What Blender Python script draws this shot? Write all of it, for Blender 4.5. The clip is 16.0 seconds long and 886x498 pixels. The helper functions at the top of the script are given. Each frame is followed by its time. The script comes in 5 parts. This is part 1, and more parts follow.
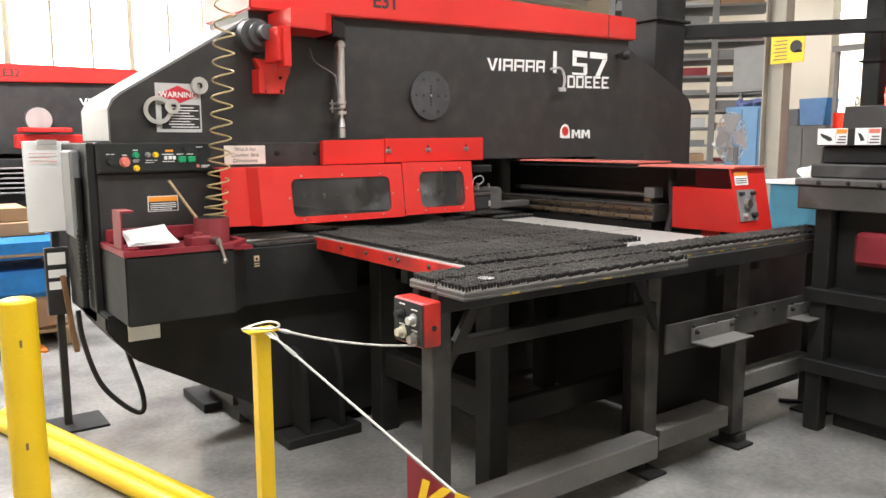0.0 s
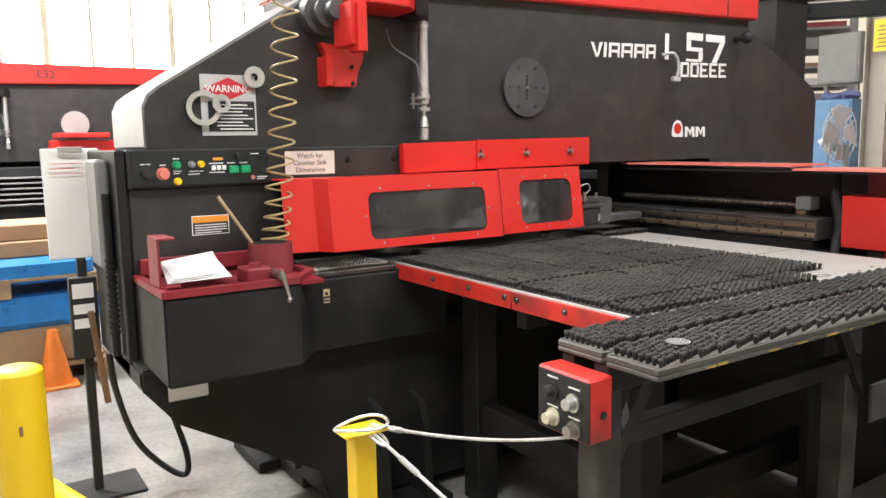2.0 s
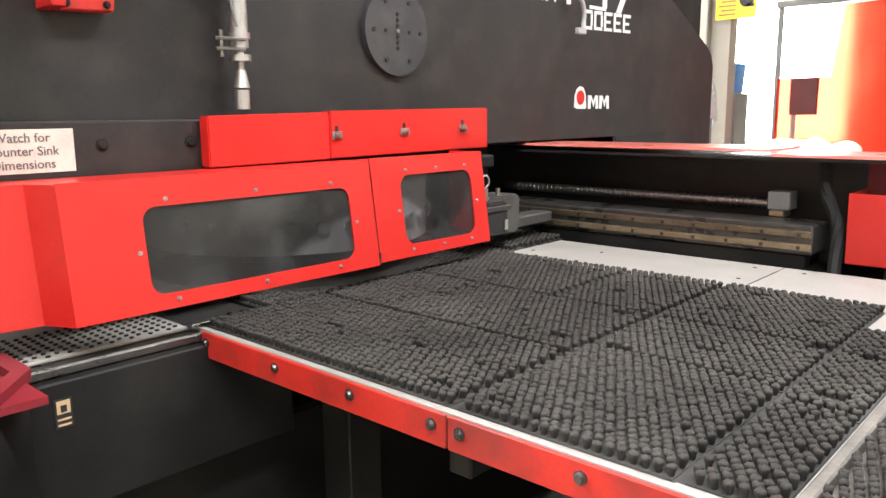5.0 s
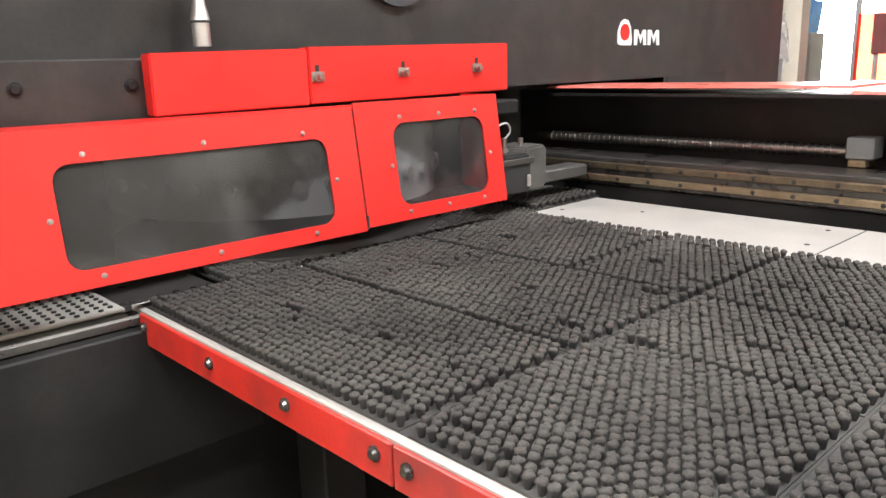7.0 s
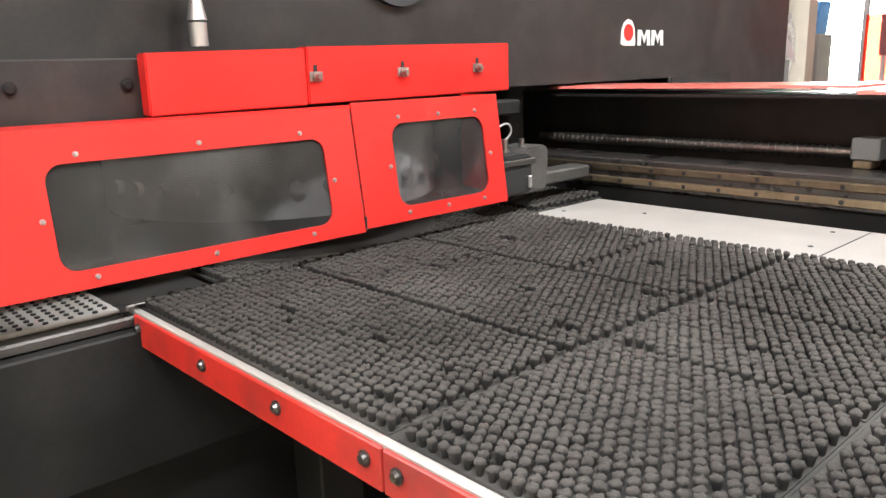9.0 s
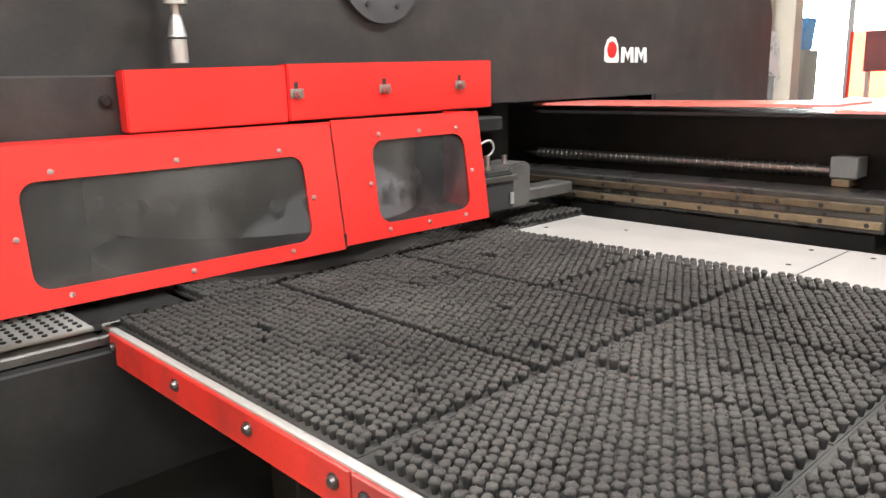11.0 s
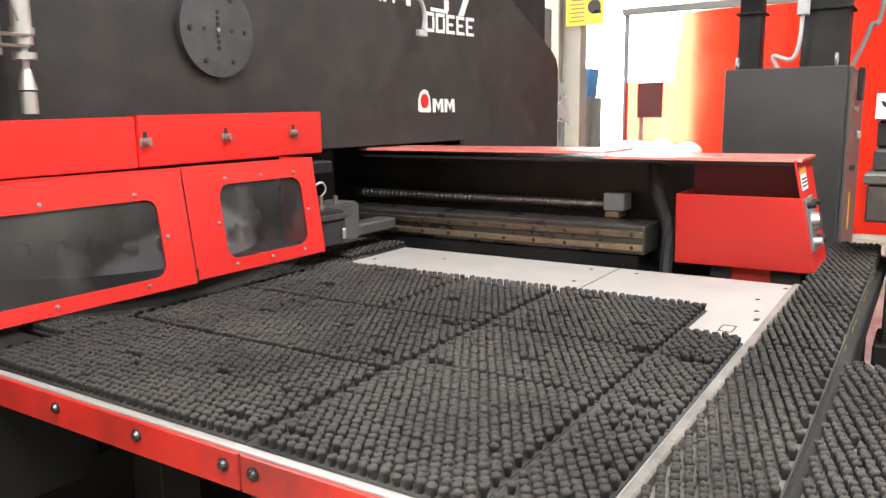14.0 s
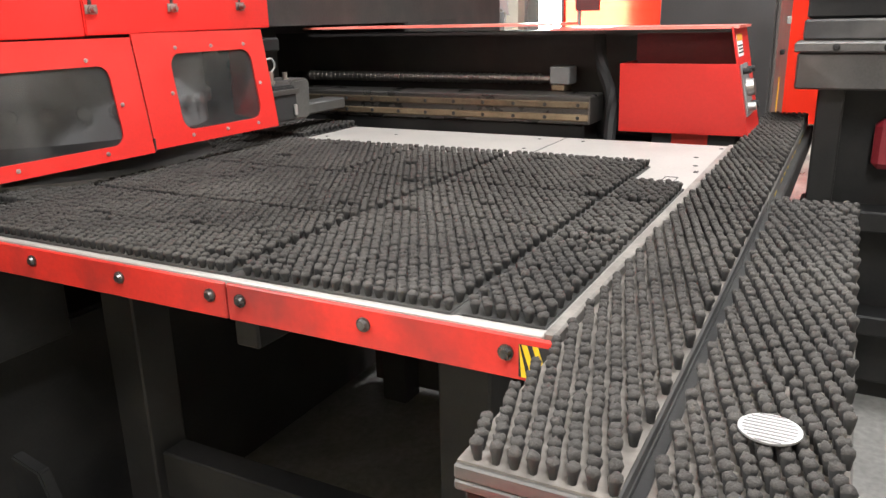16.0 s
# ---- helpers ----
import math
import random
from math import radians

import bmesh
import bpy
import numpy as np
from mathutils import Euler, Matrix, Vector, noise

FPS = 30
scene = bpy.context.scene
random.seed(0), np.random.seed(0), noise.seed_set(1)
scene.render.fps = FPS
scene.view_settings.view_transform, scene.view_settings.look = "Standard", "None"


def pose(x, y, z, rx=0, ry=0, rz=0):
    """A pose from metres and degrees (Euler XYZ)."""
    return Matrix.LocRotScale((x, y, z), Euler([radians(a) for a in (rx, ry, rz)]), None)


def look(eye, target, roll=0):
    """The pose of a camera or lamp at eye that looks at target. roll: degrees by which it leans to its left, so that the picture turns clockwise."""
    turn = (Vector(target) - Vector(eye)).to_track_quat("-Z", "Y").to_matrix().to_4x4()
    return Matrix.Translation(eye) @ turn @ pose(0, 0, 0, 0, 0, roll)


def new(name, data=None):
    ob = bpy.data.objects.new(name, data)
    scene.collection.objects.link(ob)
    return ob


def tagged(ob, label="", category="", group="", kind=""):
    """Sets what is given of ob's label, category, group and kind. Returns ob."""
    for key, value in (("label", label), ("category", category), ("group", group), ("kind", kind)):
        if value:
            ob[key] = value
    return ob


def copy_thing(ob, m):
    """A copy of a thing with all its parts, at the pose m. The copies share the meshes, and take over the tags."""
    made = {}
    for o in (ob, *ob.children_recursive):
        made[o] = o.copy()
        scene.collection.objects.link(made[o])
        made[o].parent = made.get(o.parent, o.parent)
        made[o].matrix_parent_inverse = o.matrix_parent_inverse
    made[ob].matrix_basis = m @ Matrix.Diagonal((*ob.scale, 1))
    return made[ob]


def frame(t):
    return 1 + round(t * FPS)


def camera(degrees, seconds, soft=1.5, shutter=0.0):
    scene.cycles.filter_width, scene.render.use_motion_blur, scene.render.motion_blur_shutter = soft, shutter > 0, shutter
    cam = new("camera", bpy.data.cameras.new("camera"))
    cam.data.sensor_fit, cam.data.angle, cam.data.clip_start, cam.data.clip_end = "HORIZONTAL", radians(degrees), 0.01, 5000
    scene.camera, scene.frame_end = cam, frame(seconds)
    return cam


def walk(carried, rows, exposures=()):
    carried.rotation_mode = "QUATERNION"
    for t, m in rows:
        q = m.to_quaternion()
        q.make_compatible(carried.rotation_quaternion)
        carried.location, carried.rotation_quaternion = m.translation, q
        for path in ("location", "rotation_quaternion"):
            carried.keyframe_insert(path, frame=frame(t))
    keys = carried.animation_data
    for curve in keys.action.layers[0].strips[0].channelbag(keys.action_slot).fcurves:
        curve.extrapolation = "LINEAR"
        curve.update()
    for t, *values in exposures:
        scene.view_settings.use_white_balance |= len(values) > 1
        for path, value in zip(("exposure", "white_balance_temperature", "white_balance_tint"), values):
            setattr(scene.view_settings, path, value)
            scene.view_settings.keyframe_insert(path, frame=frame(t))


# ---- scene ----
cam = camera(60.4, 16.0)
# seconds, eye, yaw, pitch, roll
ROWS = [
    (0.0, -2.594, -3.653, 1.444, -36.23, -7.90, -0.20),
    (0.5, -2.518, -3.515, 1.456, -35.01, -8.02, -0.30),
    (1.0, -2.509, -3.284, 1.449, -35.12, -7.70, -0.90),
    (1.5, -2.485, -3.089, 1.448, -35.06, -8.31, -1.00),
    (2.0, -2.389, -2.873, 1.454, -33.41, -7.82, -0.90),
    (2.5, -2.323, -2.691, 1.453, -33.80, -7.18, -1.10),
    (3.0, -2.275, -2.460, 1.458, -37.98, -7.38, -1.60),
    (3.5, -2.158, -2.275, 1.439, -40.00, -7.96, -1.70),
    (4.0, -1.998, -2.105, 1.451, -40.41, -8.28, -1.50),
    (4.5, -1.874, -1.936, 1.446, -44.10, -8.80, -1.10),
    (5.0, -1.760, -1.788, 1.462, -47.80, -10.13, -0.50),
    (7.5, -1.404, -1.663, 1.413, -42.45, -13.80, -1.80),
    (8.0, -1.404, -1.662, 1.412, -42.50, -13.65, -1.70),
    (8.5, -1.403, -1.664, 1.413, -42.58, -13.50, -1.70),
    (11.0, -1.380, -1.681, 1.426, -43.34, -12.50, -1.40),
    (11.5, -1.379, -1.706, 1.432, -46.74, -11.86, -1.60),
    (12.0, -1.381, -1.750, 1.442, -51.19, -11.10, -1.70),
    (12.5, -1.386, -1.773, 1.448, -55.05, -10.60, -1.50),
    (13.0, -1.411, -1.788, 1.453, -57.25, -10.54, -1.10),
    (13.5, -1.487, -1.799, 1.455, -57.77, -10.31, -0.90),
    (14.0, -1.608, -1.819, 1.458, -57.26, -9.90, -0.80),
    (14.5, -1.713, -1.834, 1.453, -56.62, -9.85, -0.60),
    (15.0, -1.798, -1.891, 1.430, -56.58, -11.04, -0.30),
    (15.5, -1.805, -1.889, 1.405, -59.53, -14.53, -0.50),
    (16.0, -1.712, -1.824, 1.365, -61.86, -16.86, -1.30),
]
EXPOSURES = [(0.0, 0.3), (2.5, 0.3), (3.5, 0.36), (5.0, 0.7), (8.0, 0.9), (11.0, 0.9), (13.0, 0.7), (16.0, 0.7)]
walk(cam, [(t, pose(x, y, z, 90 + pitch, 0, yaw) @ pose(0, 0, 0, 0, 0, roll)) for t, x, y, z, yaw, pitch, roll in ROWS], EXPOSURES)

# ---------------- light ----------------
world = bpy.data.worlds.new("world")
scene.world = world
world.use_nodes = True
world.node_tree.nodes["Background"].inputs[0].default_value = (0.9, 0.95, 1.0, 1)
world.node_tree.nodes["Background"].inputs[1].default_value = 0.02


def area(name, at, size_x, size_y, watts, colour=(0.985, 0.985, 1.0), aim=(0, 0, -1)):
    d = bpy.data.lights.new(name, "AREA")
    d.shape, d.size, d.size_y, d.energy, d.color = "RECTANGLE", size_x, size_y, watts, colour
    ob = new(name, d)
    ob.matrix_world = look(at, Vector(at) + Vector(aim))
    return ob


CEIL = 5.2
# all out of view; the last is added to brighten the inner wall and rack
LAMPS = [(-3.0, -2.6), (0.6, -2.6), (4.2, -2.6), (-3.0, 3.4), (0.6, 3.4), (4.2, 3.4), (10.2, 5.2)]
for (lx, ly), watts in zip(LAMPS, (172, 150, 95, 560, 150, 130, 130)):
    area("ceiling_lamp_light", (lx, ly, CEIL - 0.32), 2.4, 0.5, watts)


# ---------------- materials ----------------
def mat(name, colour, rough=0.5, metal=0.0, var=0.25, scale=6.0, bump=0.15, fine=120.0, dust=0.0, spec=0.5, dust_colour=(0.32, 0.30, 0.27), dscale=3.1):
    """Painted or bare surface: two scales of noise on colour and roughness, fine bump, dust on upward faces' grain."""
    m = bpy.data.materials.new(name)
    m.use_nodes = True
    nt = m.node_tree
    n, l = nt.nodes, nt.links
    b = n["Principled BSDF"]
    b.inputs["Metallic"].default_value = metal
    b.inputs["Specular IOR Level"].default_value = spec
    co = n.new("ShaderNodeTexCoord")
    big = n.new("ShaderNodeTexNoise")
    big.inputs["Scale"].default_value, big.inputs["Detail"].default_value = scale, 6
    l.new(co.outputs["Object"], big.inputs["Vector"])
    small = n.new("ShaderNodeTexNoise")
    small.inputs["Scale"].default_value, small.inputs["Detail"].default_value = fine, 3
    l.new(co.outputs["Object"], small.inputs["Vector"])
    ramp = n.new("ShaderNodeValToRGB")
    c = Vector(colour)
    ramp.color_ramp.elements[0].position, ramp.color_ramp.elements[1].position = 0.3, 0.7
    ramp.color_ramp.elements[0].color = (*(c * (1 - var)), 1)
    ramp.color_ramp.elements[1].color = (*(c * (1 + var)), 1)
    mixf = n.new("ShaderNodeMath")
    mixf.operation = "MULTIPLY_ADD"
    mixf.inputs[1].default_value = 0.35
    l.new(small.outputs["Fac"], mixf.inputs[0])
    sub = n.new("ShaderNodeMath")
    sub.operation = "MULTIPLY"
    sub.inputs[1].default_value = 0.65
    l.new(big.outputs["Fac"], sub.inputs[0])
    l.new(sub.outputs[0], mixf.inputs[2])
    l.new(mixf.outputs[0], ramp.inputs[0])
    last = ramp.outputs[0]
    if dust:
        d = n.new("ShaderNodeTexNoise")
        d.inputs["Scale"].default_value, d.inputs["Detail"].default_value = dscale, 8
        l.new(co.outputs["Object"], d.inputs["Vector"])
        dr = n.new("ShaderNodeMapRange")
        dr.inputs[1].default_value, dr.inputs[2].default_value = 0.45, 0.8
        dr.inputs[3].default_value, dr.inputs[4].default_value = 0.0, dust
        l.new(d.outputs["Fac"], dr.inputs[0])
        mx = n.new("ShaderNodeMix")
        mx.data_type = "RGBA"
        l.new(dr.outputs[0], mx.inputs[0])
        l.new(last, mx.inputs[6])
        mx.inputs[7].default_value = (*dust_colour, 1)
        last = mx.outputs[2]
    l.new(last, b.inputs["Base Color"])
    rr = n.new("ShaderNodeMapRange")
    rr.inputs[3].default_value, rr.inputs[4].default_value = max(rough - 0.1, 0.02), min(rough + 0.12, 1)
    l.new(big.outputs["Fac"], rr.inputs[0])
    l.new(rr.outputs[0], b.inputs["Roughness"])
    if bump:
        bp = n.new("ShaderNodeBump")
        bp.inputs["Strength"].default_value, bp.inputs["Distance"].default_value = bump, 0.002
        l.new(small.outputs["Fac"], bp.inputs["Height"])
        l.new(bp.outputs[0], b.inputs["Normal"])
    return m


def glow(name, colour, strength):
    m = bpy.data.materials.new(name)
    m.use_nodes = True
    b = m.node_tree.nodes["Principled BSDF"]
    b.inputs["Base Color"].default_value = (*colour, 1)
    b.inputs["Emission Color"].default_value = (*colour, 1)
    b.inputs["Emission Strength"].default_value = strength
    return m


BLACK = mat("black_paint", (0.020, 0.0195, 0.0198), 0.48, var=0.34, scale=4, dust=0.22, dust_colour=(0.11, 0.088, 0.075), bump=0.22, fine=90, dscale=9)
DARK = mat("charcoal_paint", (0.013, 0.013, 0.013), 0.6, var=0.3, dust=0.08, spec=0.3)
APRON = mat("dull_charcoal_paint", (0.011, 0.011, 0.0108), 0.6, var=0.4, dust=0.06, spec=0.3)
FLANGE = mat("blue_grey_plate_paint", (0.040, 0.041, 0.045), 0.5, var=0.2, dust=0.15, dscale=9)
LEGPAINT = mat("dusty_dark_leg_paint", (0.032, 0.031, 0.030), 0.65, var=0.25, dust=0.2, dscale=6)
DUSTY = mat("dust_covered_steel", (0.13, 0.127, 0.12), 0.8, var=0.3, scale=5, dust=0.2)
NOSE = mat("pale_nose_paint", (0.20, 0.20, 0.20), 0.42, var=0.06, dust=0.08)
PULLEY = mat("grey_housing_paint", (0.07, 0.07, 0.072), 0.5, var=0.2)
GREYINK = mat("faded_ink", (0.13, 0.12, 0.12), 0.7, var=0.1, bump=0)
SIGNPLATE = mat("pale_sign_plate", (0.52, 0.52, 0.51), 0.5, 0.2, var=0.08)
DULLYELLOW = mat("worn_yellow_paint", (0.42, 0.29, 0.03), 0.7, var=0.4, scale=40)
RED = mat("red_enamel", (0.62, 0.022, 0.018), 0.34, var=0.1, scale=3, bump=0.06, dust=0.05, dust_colour=(0.35, 0.12, 0.1))
# base paled towards pink for glare off the cover; the blotches are dust
REDTOP = mat("glare_paled_dusty_red", (0.60, 0.14, 0.11), 0.3, var=0.12, scale=5, dust=0.75, dust_colour=(0.55, 0.28, 0.24), dscale=5)
RIM = mat("dull_edge_steel", (0.28, 0.26, 0.235), 0.5, 0.4, var=0.35, scale=14, dust=0.5, dust_colour=(0.09, 0.08, 0.07), dscale=12)
RED_WORN = mat("worn_red_enamel", (0.62, 0.03, 0.02), 0.5, var=0.16, scale=9, dust=0.95, dust_colour=(0.10, 0.03, 0.028), dscale=7)
MAROON = mat("maroon_paint", (0.22, 0.012, 0.022), 0.5, var=0.2, dust=0.12)
STEEL = mat("worn_steel", (0.38, 0.36, 0.34), 0.38, 1.0, var=0.2, scale=14, dust=0.15)
PLATE = mat("grey_plate", (0.40, 0.385, 0.36), 0.55, 0.1, var=0.1, scale=8, dust=0.12)
ALU = mat("brushed_aluminium", (0.60, 0.60, 0.59), 0.4, 0.9, var=0.1)
BRASS = mat("tarnished_brass", (0.34, 0.27, 0.18), 0.45, 0.9, var=0.3, scale=20)
BARBASE = mat("dusty_grey_backing", (0.15, 0.135, 0.118), 0.75, var=0.3, scale=20, dust=0.4, dust_colour=(0.06, 0.055, 0.05), dscale=9)
BRISTLE = mat("black_bristle", (0.020, 0.019, 0.018), 0.88, var=0.45, scale=9, fine=60, dust=0.3, dust_colour=(0.085, 0.08, 0.072))
BRISTLE_TIP = mat("dusty_bristle_tips", (0.040, 0.036, 0.032), 0.95, var=0.4, scale=5, bump=0.6, fine=700, dust=0.5, dust_colour=(0.12, 0.112, 0.10))
DARKSTEEL = mat("oily_dark_steel", (0.10, 0.095, 0.09), 0.28, 0.7, var=0.3, scale=10, dust=0.2)
BARSTEEL = mat("dull_bar_steel", (0.10, 0.097, 0.093), 0.5, 0.5, var=0.3, scale=16, dust=0.3)
DARKBRASS = mat("dark_oiled_brass", (0.20, 0.16, 0.11), 0.4, 0.9, var=0.3, scale=18)
BRUSH_BASE = mat("brush_backing", (0.03, 0.029, 0.027), 0.7, var=0.3, dust=0.25)
CONCRETE = mat("sealed_concrete", (0.27, 0.265, 0.25), 0.22, var=0.36, scale=1.9, fine=40, dust=0.85, dust_colour=(0.06, 0.06, 0.058), dscale=2.2, bump=0.08)
WALLPAINT = mat("cream_wall", (0.72, 0.66, 0.55), 0.8, var=0.06, scale=1)
CEILPAINT = mat("white_ceiling", (0.7, 0.7, 0.68), 0.85, var=0.06, scale=1)
YELLOW = mat("yellow_paint", (0.80, 0.53, 0.010), 0.42, var=0.07, scale=5, dust=0.12, dust_colour=(0.45, 0.3, 0.03))
WHITE = mat("white_paint", (0.80, 0.80, 0.78), 0.6, var=0.05, bump=0.04)
PAPER = mat("white_paper", (0.84, 0.84, 0.82), 0.8, var=0.03, bump=0.03)
INK = mat("black_ink", (0.02, 0.02, 0.02), 0.6, var=0.1, bump=0)
GREYPAINT = mat("pale_grey_paint", (0.46, 0.46, 0.46), 0.45, var=0.08, dust=0.1)
GREYMID = mat("mid_grey_paint", (0.20, 0.20, 0.20), 0.55, var=0.12, dust=0.15)
BLUE = mat("blue_paint", (0.10, 0.22, 0.38), 0.5, var=0.12)
BLUEWRAP = mat("blue_plastic", (0.02, 0.20, 0.55), 0.3, var=0.2, scale=12, bump=0.5, fine=18)
WOOD = mat("pallet_wood", (0.36, 0.24, 0.14), 0.75, var=0.3, scale=10)
CARD = mat("cardboard", (0.36, 0.23, 0.13), 0.8, var=0.12)
CURTAIN = mat("red_welding_curtain", (0.82, 0.045, 0.022), 0.2, var=0.1, scale=2)
CURTAIN.node_tree.nodes["Principled BSDF"].inputs["Transmission Weight"].default_value = 0.6
CURTAIN.node_tree.nodes["Principled BSDF"].inputs["IOR"].default_value = 1.15
ORANGE = mat("orange_label", (0.80, 0.30, 0.03), 0.6, var=0.05)
GREENB = mat("green_button", (0.01, 0.30, 0.12), 0.35, var=0.05)
YELLOWB = mat("yellow_button", (0.85, 0.55, 0.02), 0.3, var=0.05)
REDB = mat("pale_red_button", (0.70, 0.20, 0.15), 0.4, var=0.05)
ROPE = mat("white_rope", (0.62, 0.60, 0.56), 0.8, var=0.25, scale=60)
HOSE = mat("yellowed_coil", (0.40, 0.31, 0.15), 0.45, var=0.2)
BROWN = mat("brown_wood", (0.22, 0.12, 0.06), 0.6, var=0.2)
RUBBER = mat("black_rubber", (0.018, 0.018, 0.018), 0.7, var=0.2)
# pale blotches in the colour imitate blurred reflections on the panes
POLY = mat("reflection_mottled_polycarbonate", (0.03, 0.03, 0.03), 0.14, var=0.7, scale=3.5, bump=0.05, dust=0.5, dust_colour=(0.18, 0.18, 0.175), dscale=8)
POLY.node_tree.nodes["Principled BSDF"].inputs["Alpha"].default_value = 0.5
TAPEMAT = YELLOW


# ---------------- mesh helpers ----------------
def finish(name, bm, material, smooth=False):
    me = bpy.data.meshes.new(name)
    bmesh.ops.recalc_face_normals(bm, faces=bm.faces)
    bm.to_mesh(me)
    bm.free()
    if smooth:
        me.shade_smooth()
        me.set_sharp_from_angle(angle=radians(35))
    me.materials.append(material)
    return me


def part(name, bm, material, parent, label="", smooth=False):
    ob = new(name, finish(name, bm, material, smooth))
    hang(ob, parent)
    if label:
        ob["label"] = label
    return ob


def hang(ob, parent):
    """Makes ob, whose place is given in the world, a child."""
    ob.parent = parent
    ob.matrix_parent_inverse = Matrix.Translation(-parent.location) if parent.parent is None else Matrix()


def thing(name, at, label, category, group="", kind=""):
    ob = new(name)
    ob.empty_display_size = 0.1
    ob.location = at
    return tagged(ob, label, category, group, kind)


def solid(name, bm, material, label, category="", group="", kind="", smooth=False):
    return tagged(new(name, finish(name, bm, material, smooth)), label, category, group, kind)


def BM():
    return bmesh.new()


def box(bm, lo, hi, bevel=0.003, turn=None):
    lo, hi = Vector(lo), Vector(hi)
    m = Matrix.Translation((lo + hi) / 2) @ (turn or Matrix()) @ Matrix.Diagonal((*(hi - lo), 1))
    vs = bmesh.ops.create_cube(bm, size=1, matrix=m)["verts"]
    if bevel:
        es = list({e for v in vs for e in v.link_edges})
        bmesh.ops.bevel(bm, geom=es, offset=min(bevel, min(hi - lo) * 0.4), segments=1, affect="EDGES")
    return bm


def prism(bm, pts, axis, a, b, bevel=0.0):
    """A polygon, given in the two other axes, drawn out along an axis from a to b."""
    def place(p, q):
        return {"x": (q, p[0], p[1]), "y": (p[0], q, p[1]), "z": (p[0], p[1], q)}[axis]
    v0 = [bm.verts.new(place(p, a)) for p in pts]
    v1 = [bm.verts.new(place(p, b)) for p in pts]
    n = len(pts)
    fs = [bm.faces.new(v0), bm.faces.new(v1[::-1])]
    for i in range(n):
        fs.append(bm.faces.new((v0[i], v1[i], v1[(i + 1) % n], v0[(i + 1) % n])))
    if bevel:
        es = list({e for f in fs for e in f.edges})
        bmesh.ops.bevel(bm, geom=es, offset=bevel, segments=2, affect="EDGES")
    return bm


def cyl(bm, p0, p1, r0, r1=None, seg=20):
    p0, p1 = Vector(p0), Vector(p1)
    d = p1 - p0
    m = Matrix.Translation((p0 + p1) / 2) @ d.to_track_quat("Z", "Y").to_matrix().to_4x4()
    bmesh.ops.create_cone(bm, cap_ends=True, segments=seg, radius1=r0, radius2=r0 if r1 is None else r1, depth=d.length, matrix=m)
    return bm


def tube(bm, pts, r, seg=8):
    pts = [Vector(p) for p in pts]
    rings = []
    up = Vector((0.13, 0.31, 0.94))
    for i, p in enumerate(pts):
        d = (pts[min(i + 1, len(pts) - 1)] - pts[max(i - 1, 0)]).normalized()
        s = d.cross(up)
        s = s.normalized() if s.length > 1e-4 else Vector((1, 0, 0))
        t = d.cross(s)
        rings.append([bm.verts.new(p + r * (math.cos(a) * s + math.sin(a) * t)) for a in (2 * math.pi * k / seg for k in range(seg))])
    for a, b in zip(rings, rings[1:]):
        for k in range(seg):
            bm.faces.new((a[k], a[(k + 1) % seg], b[(k + 1) % seg], b[k]))
    bm.faces.new(rings[0])
    bm.faces.new(rings[-1][::-1])
    return bm


def sag(a, b, drop, n=16):
    a, b = Vector(a), Vector(b)
    return [a.lerp(b, i / n) - Vector((0, 0, drop * 4 * (i / n) * (1 - i / n))) for i in range(n + 1)]


def bend(pts, n=8):
    """A smooth line through the given points."""
    p = [Vector(q) for q in pts]
    p = [2 * p[0] - p[1], *p, 2 * p[-1] - p[-2]]
    out = []
    for i in range(1, len(p) - 2):
        for k in range(n):
            t = k / n
            out.append(0.5 * (2 * p[i] + (p[i + 1] - p[i - 1]) * t + (2 * p[i - 1] - 5 * p[i] + 4 * p[i + 1] - p[i + 2]) * t * t + (3 * p[i] - p[i - 1] - 3 * p[i + 1] + p[i + 2]) * t ** 3))
    return out + [p[-2]]


def rounded(x0, z0, x1, z1, r, n=6):
    out = []
    for cx, cz, a0 in ((x1 - r, z0 + r, -90), (x1 - r, z1 - r, 0), (x0 + r, z1 - r, 90), (x0 + r, z0 + r, 180)):
        out += [(cx + r * math.cos(radians(a0 + 90 * k / n)), cz + r * math.sin(radians(a0 + 90 * k / n))) for k in range(n + 1)]
    return out


def holed(bm, outer, inner, y_of, thick):
    """A sheet standing in x and z with a rounded hole. outer: x0, z0, x1, z1. y_of: the y of its face at a height."""
    x0, z0, x1, z1 = outer
    cx, cz = sum(p[0] for p in inner) / len(inner), sum(p[1] for p in inner) / len(inner)
    ring = []
    n = len(inner)
    q = n // 4
    corners = [(x1, z0), (x1, z1), (x0, z1), (x0, z0)]
    for i, (x, z) in enumerate(inner):
        c = corners[i // q]
        k = i % q
        h = (q - 1) / 2
        if abs(k - h) < 0.6:
            ring.append(c)
        elif (i // q) % 2 == 0:
            ring.append((x, c[1]) if k < h else (c[0], z))
        else:
            ring.append((c[0], z) if k < h else (x, c[1]))
    def layer(dy):
        return ([bm.verts.new((x, y_of(z) + dy, z)) for x, z in ring], [bm.verts.new((x, y_of(z) + dy, z)) for x, z in inner])
    (o0, i0), (o1, i1) = layer(0), layer(thick)
    for a, b in ((o0, i0), (i1, o1), (o1, o0), (i0, i1)):
        for k in range(n):
            try:
                bm.faces.new((a[k], a[(k + 1) % n], b[(k + 1) % n], b[k]))
            except ValueError:
                pass
    bmesh.ops.remove_doubles(bm, verts=bm.verts, dist=1e-5)
    return bm


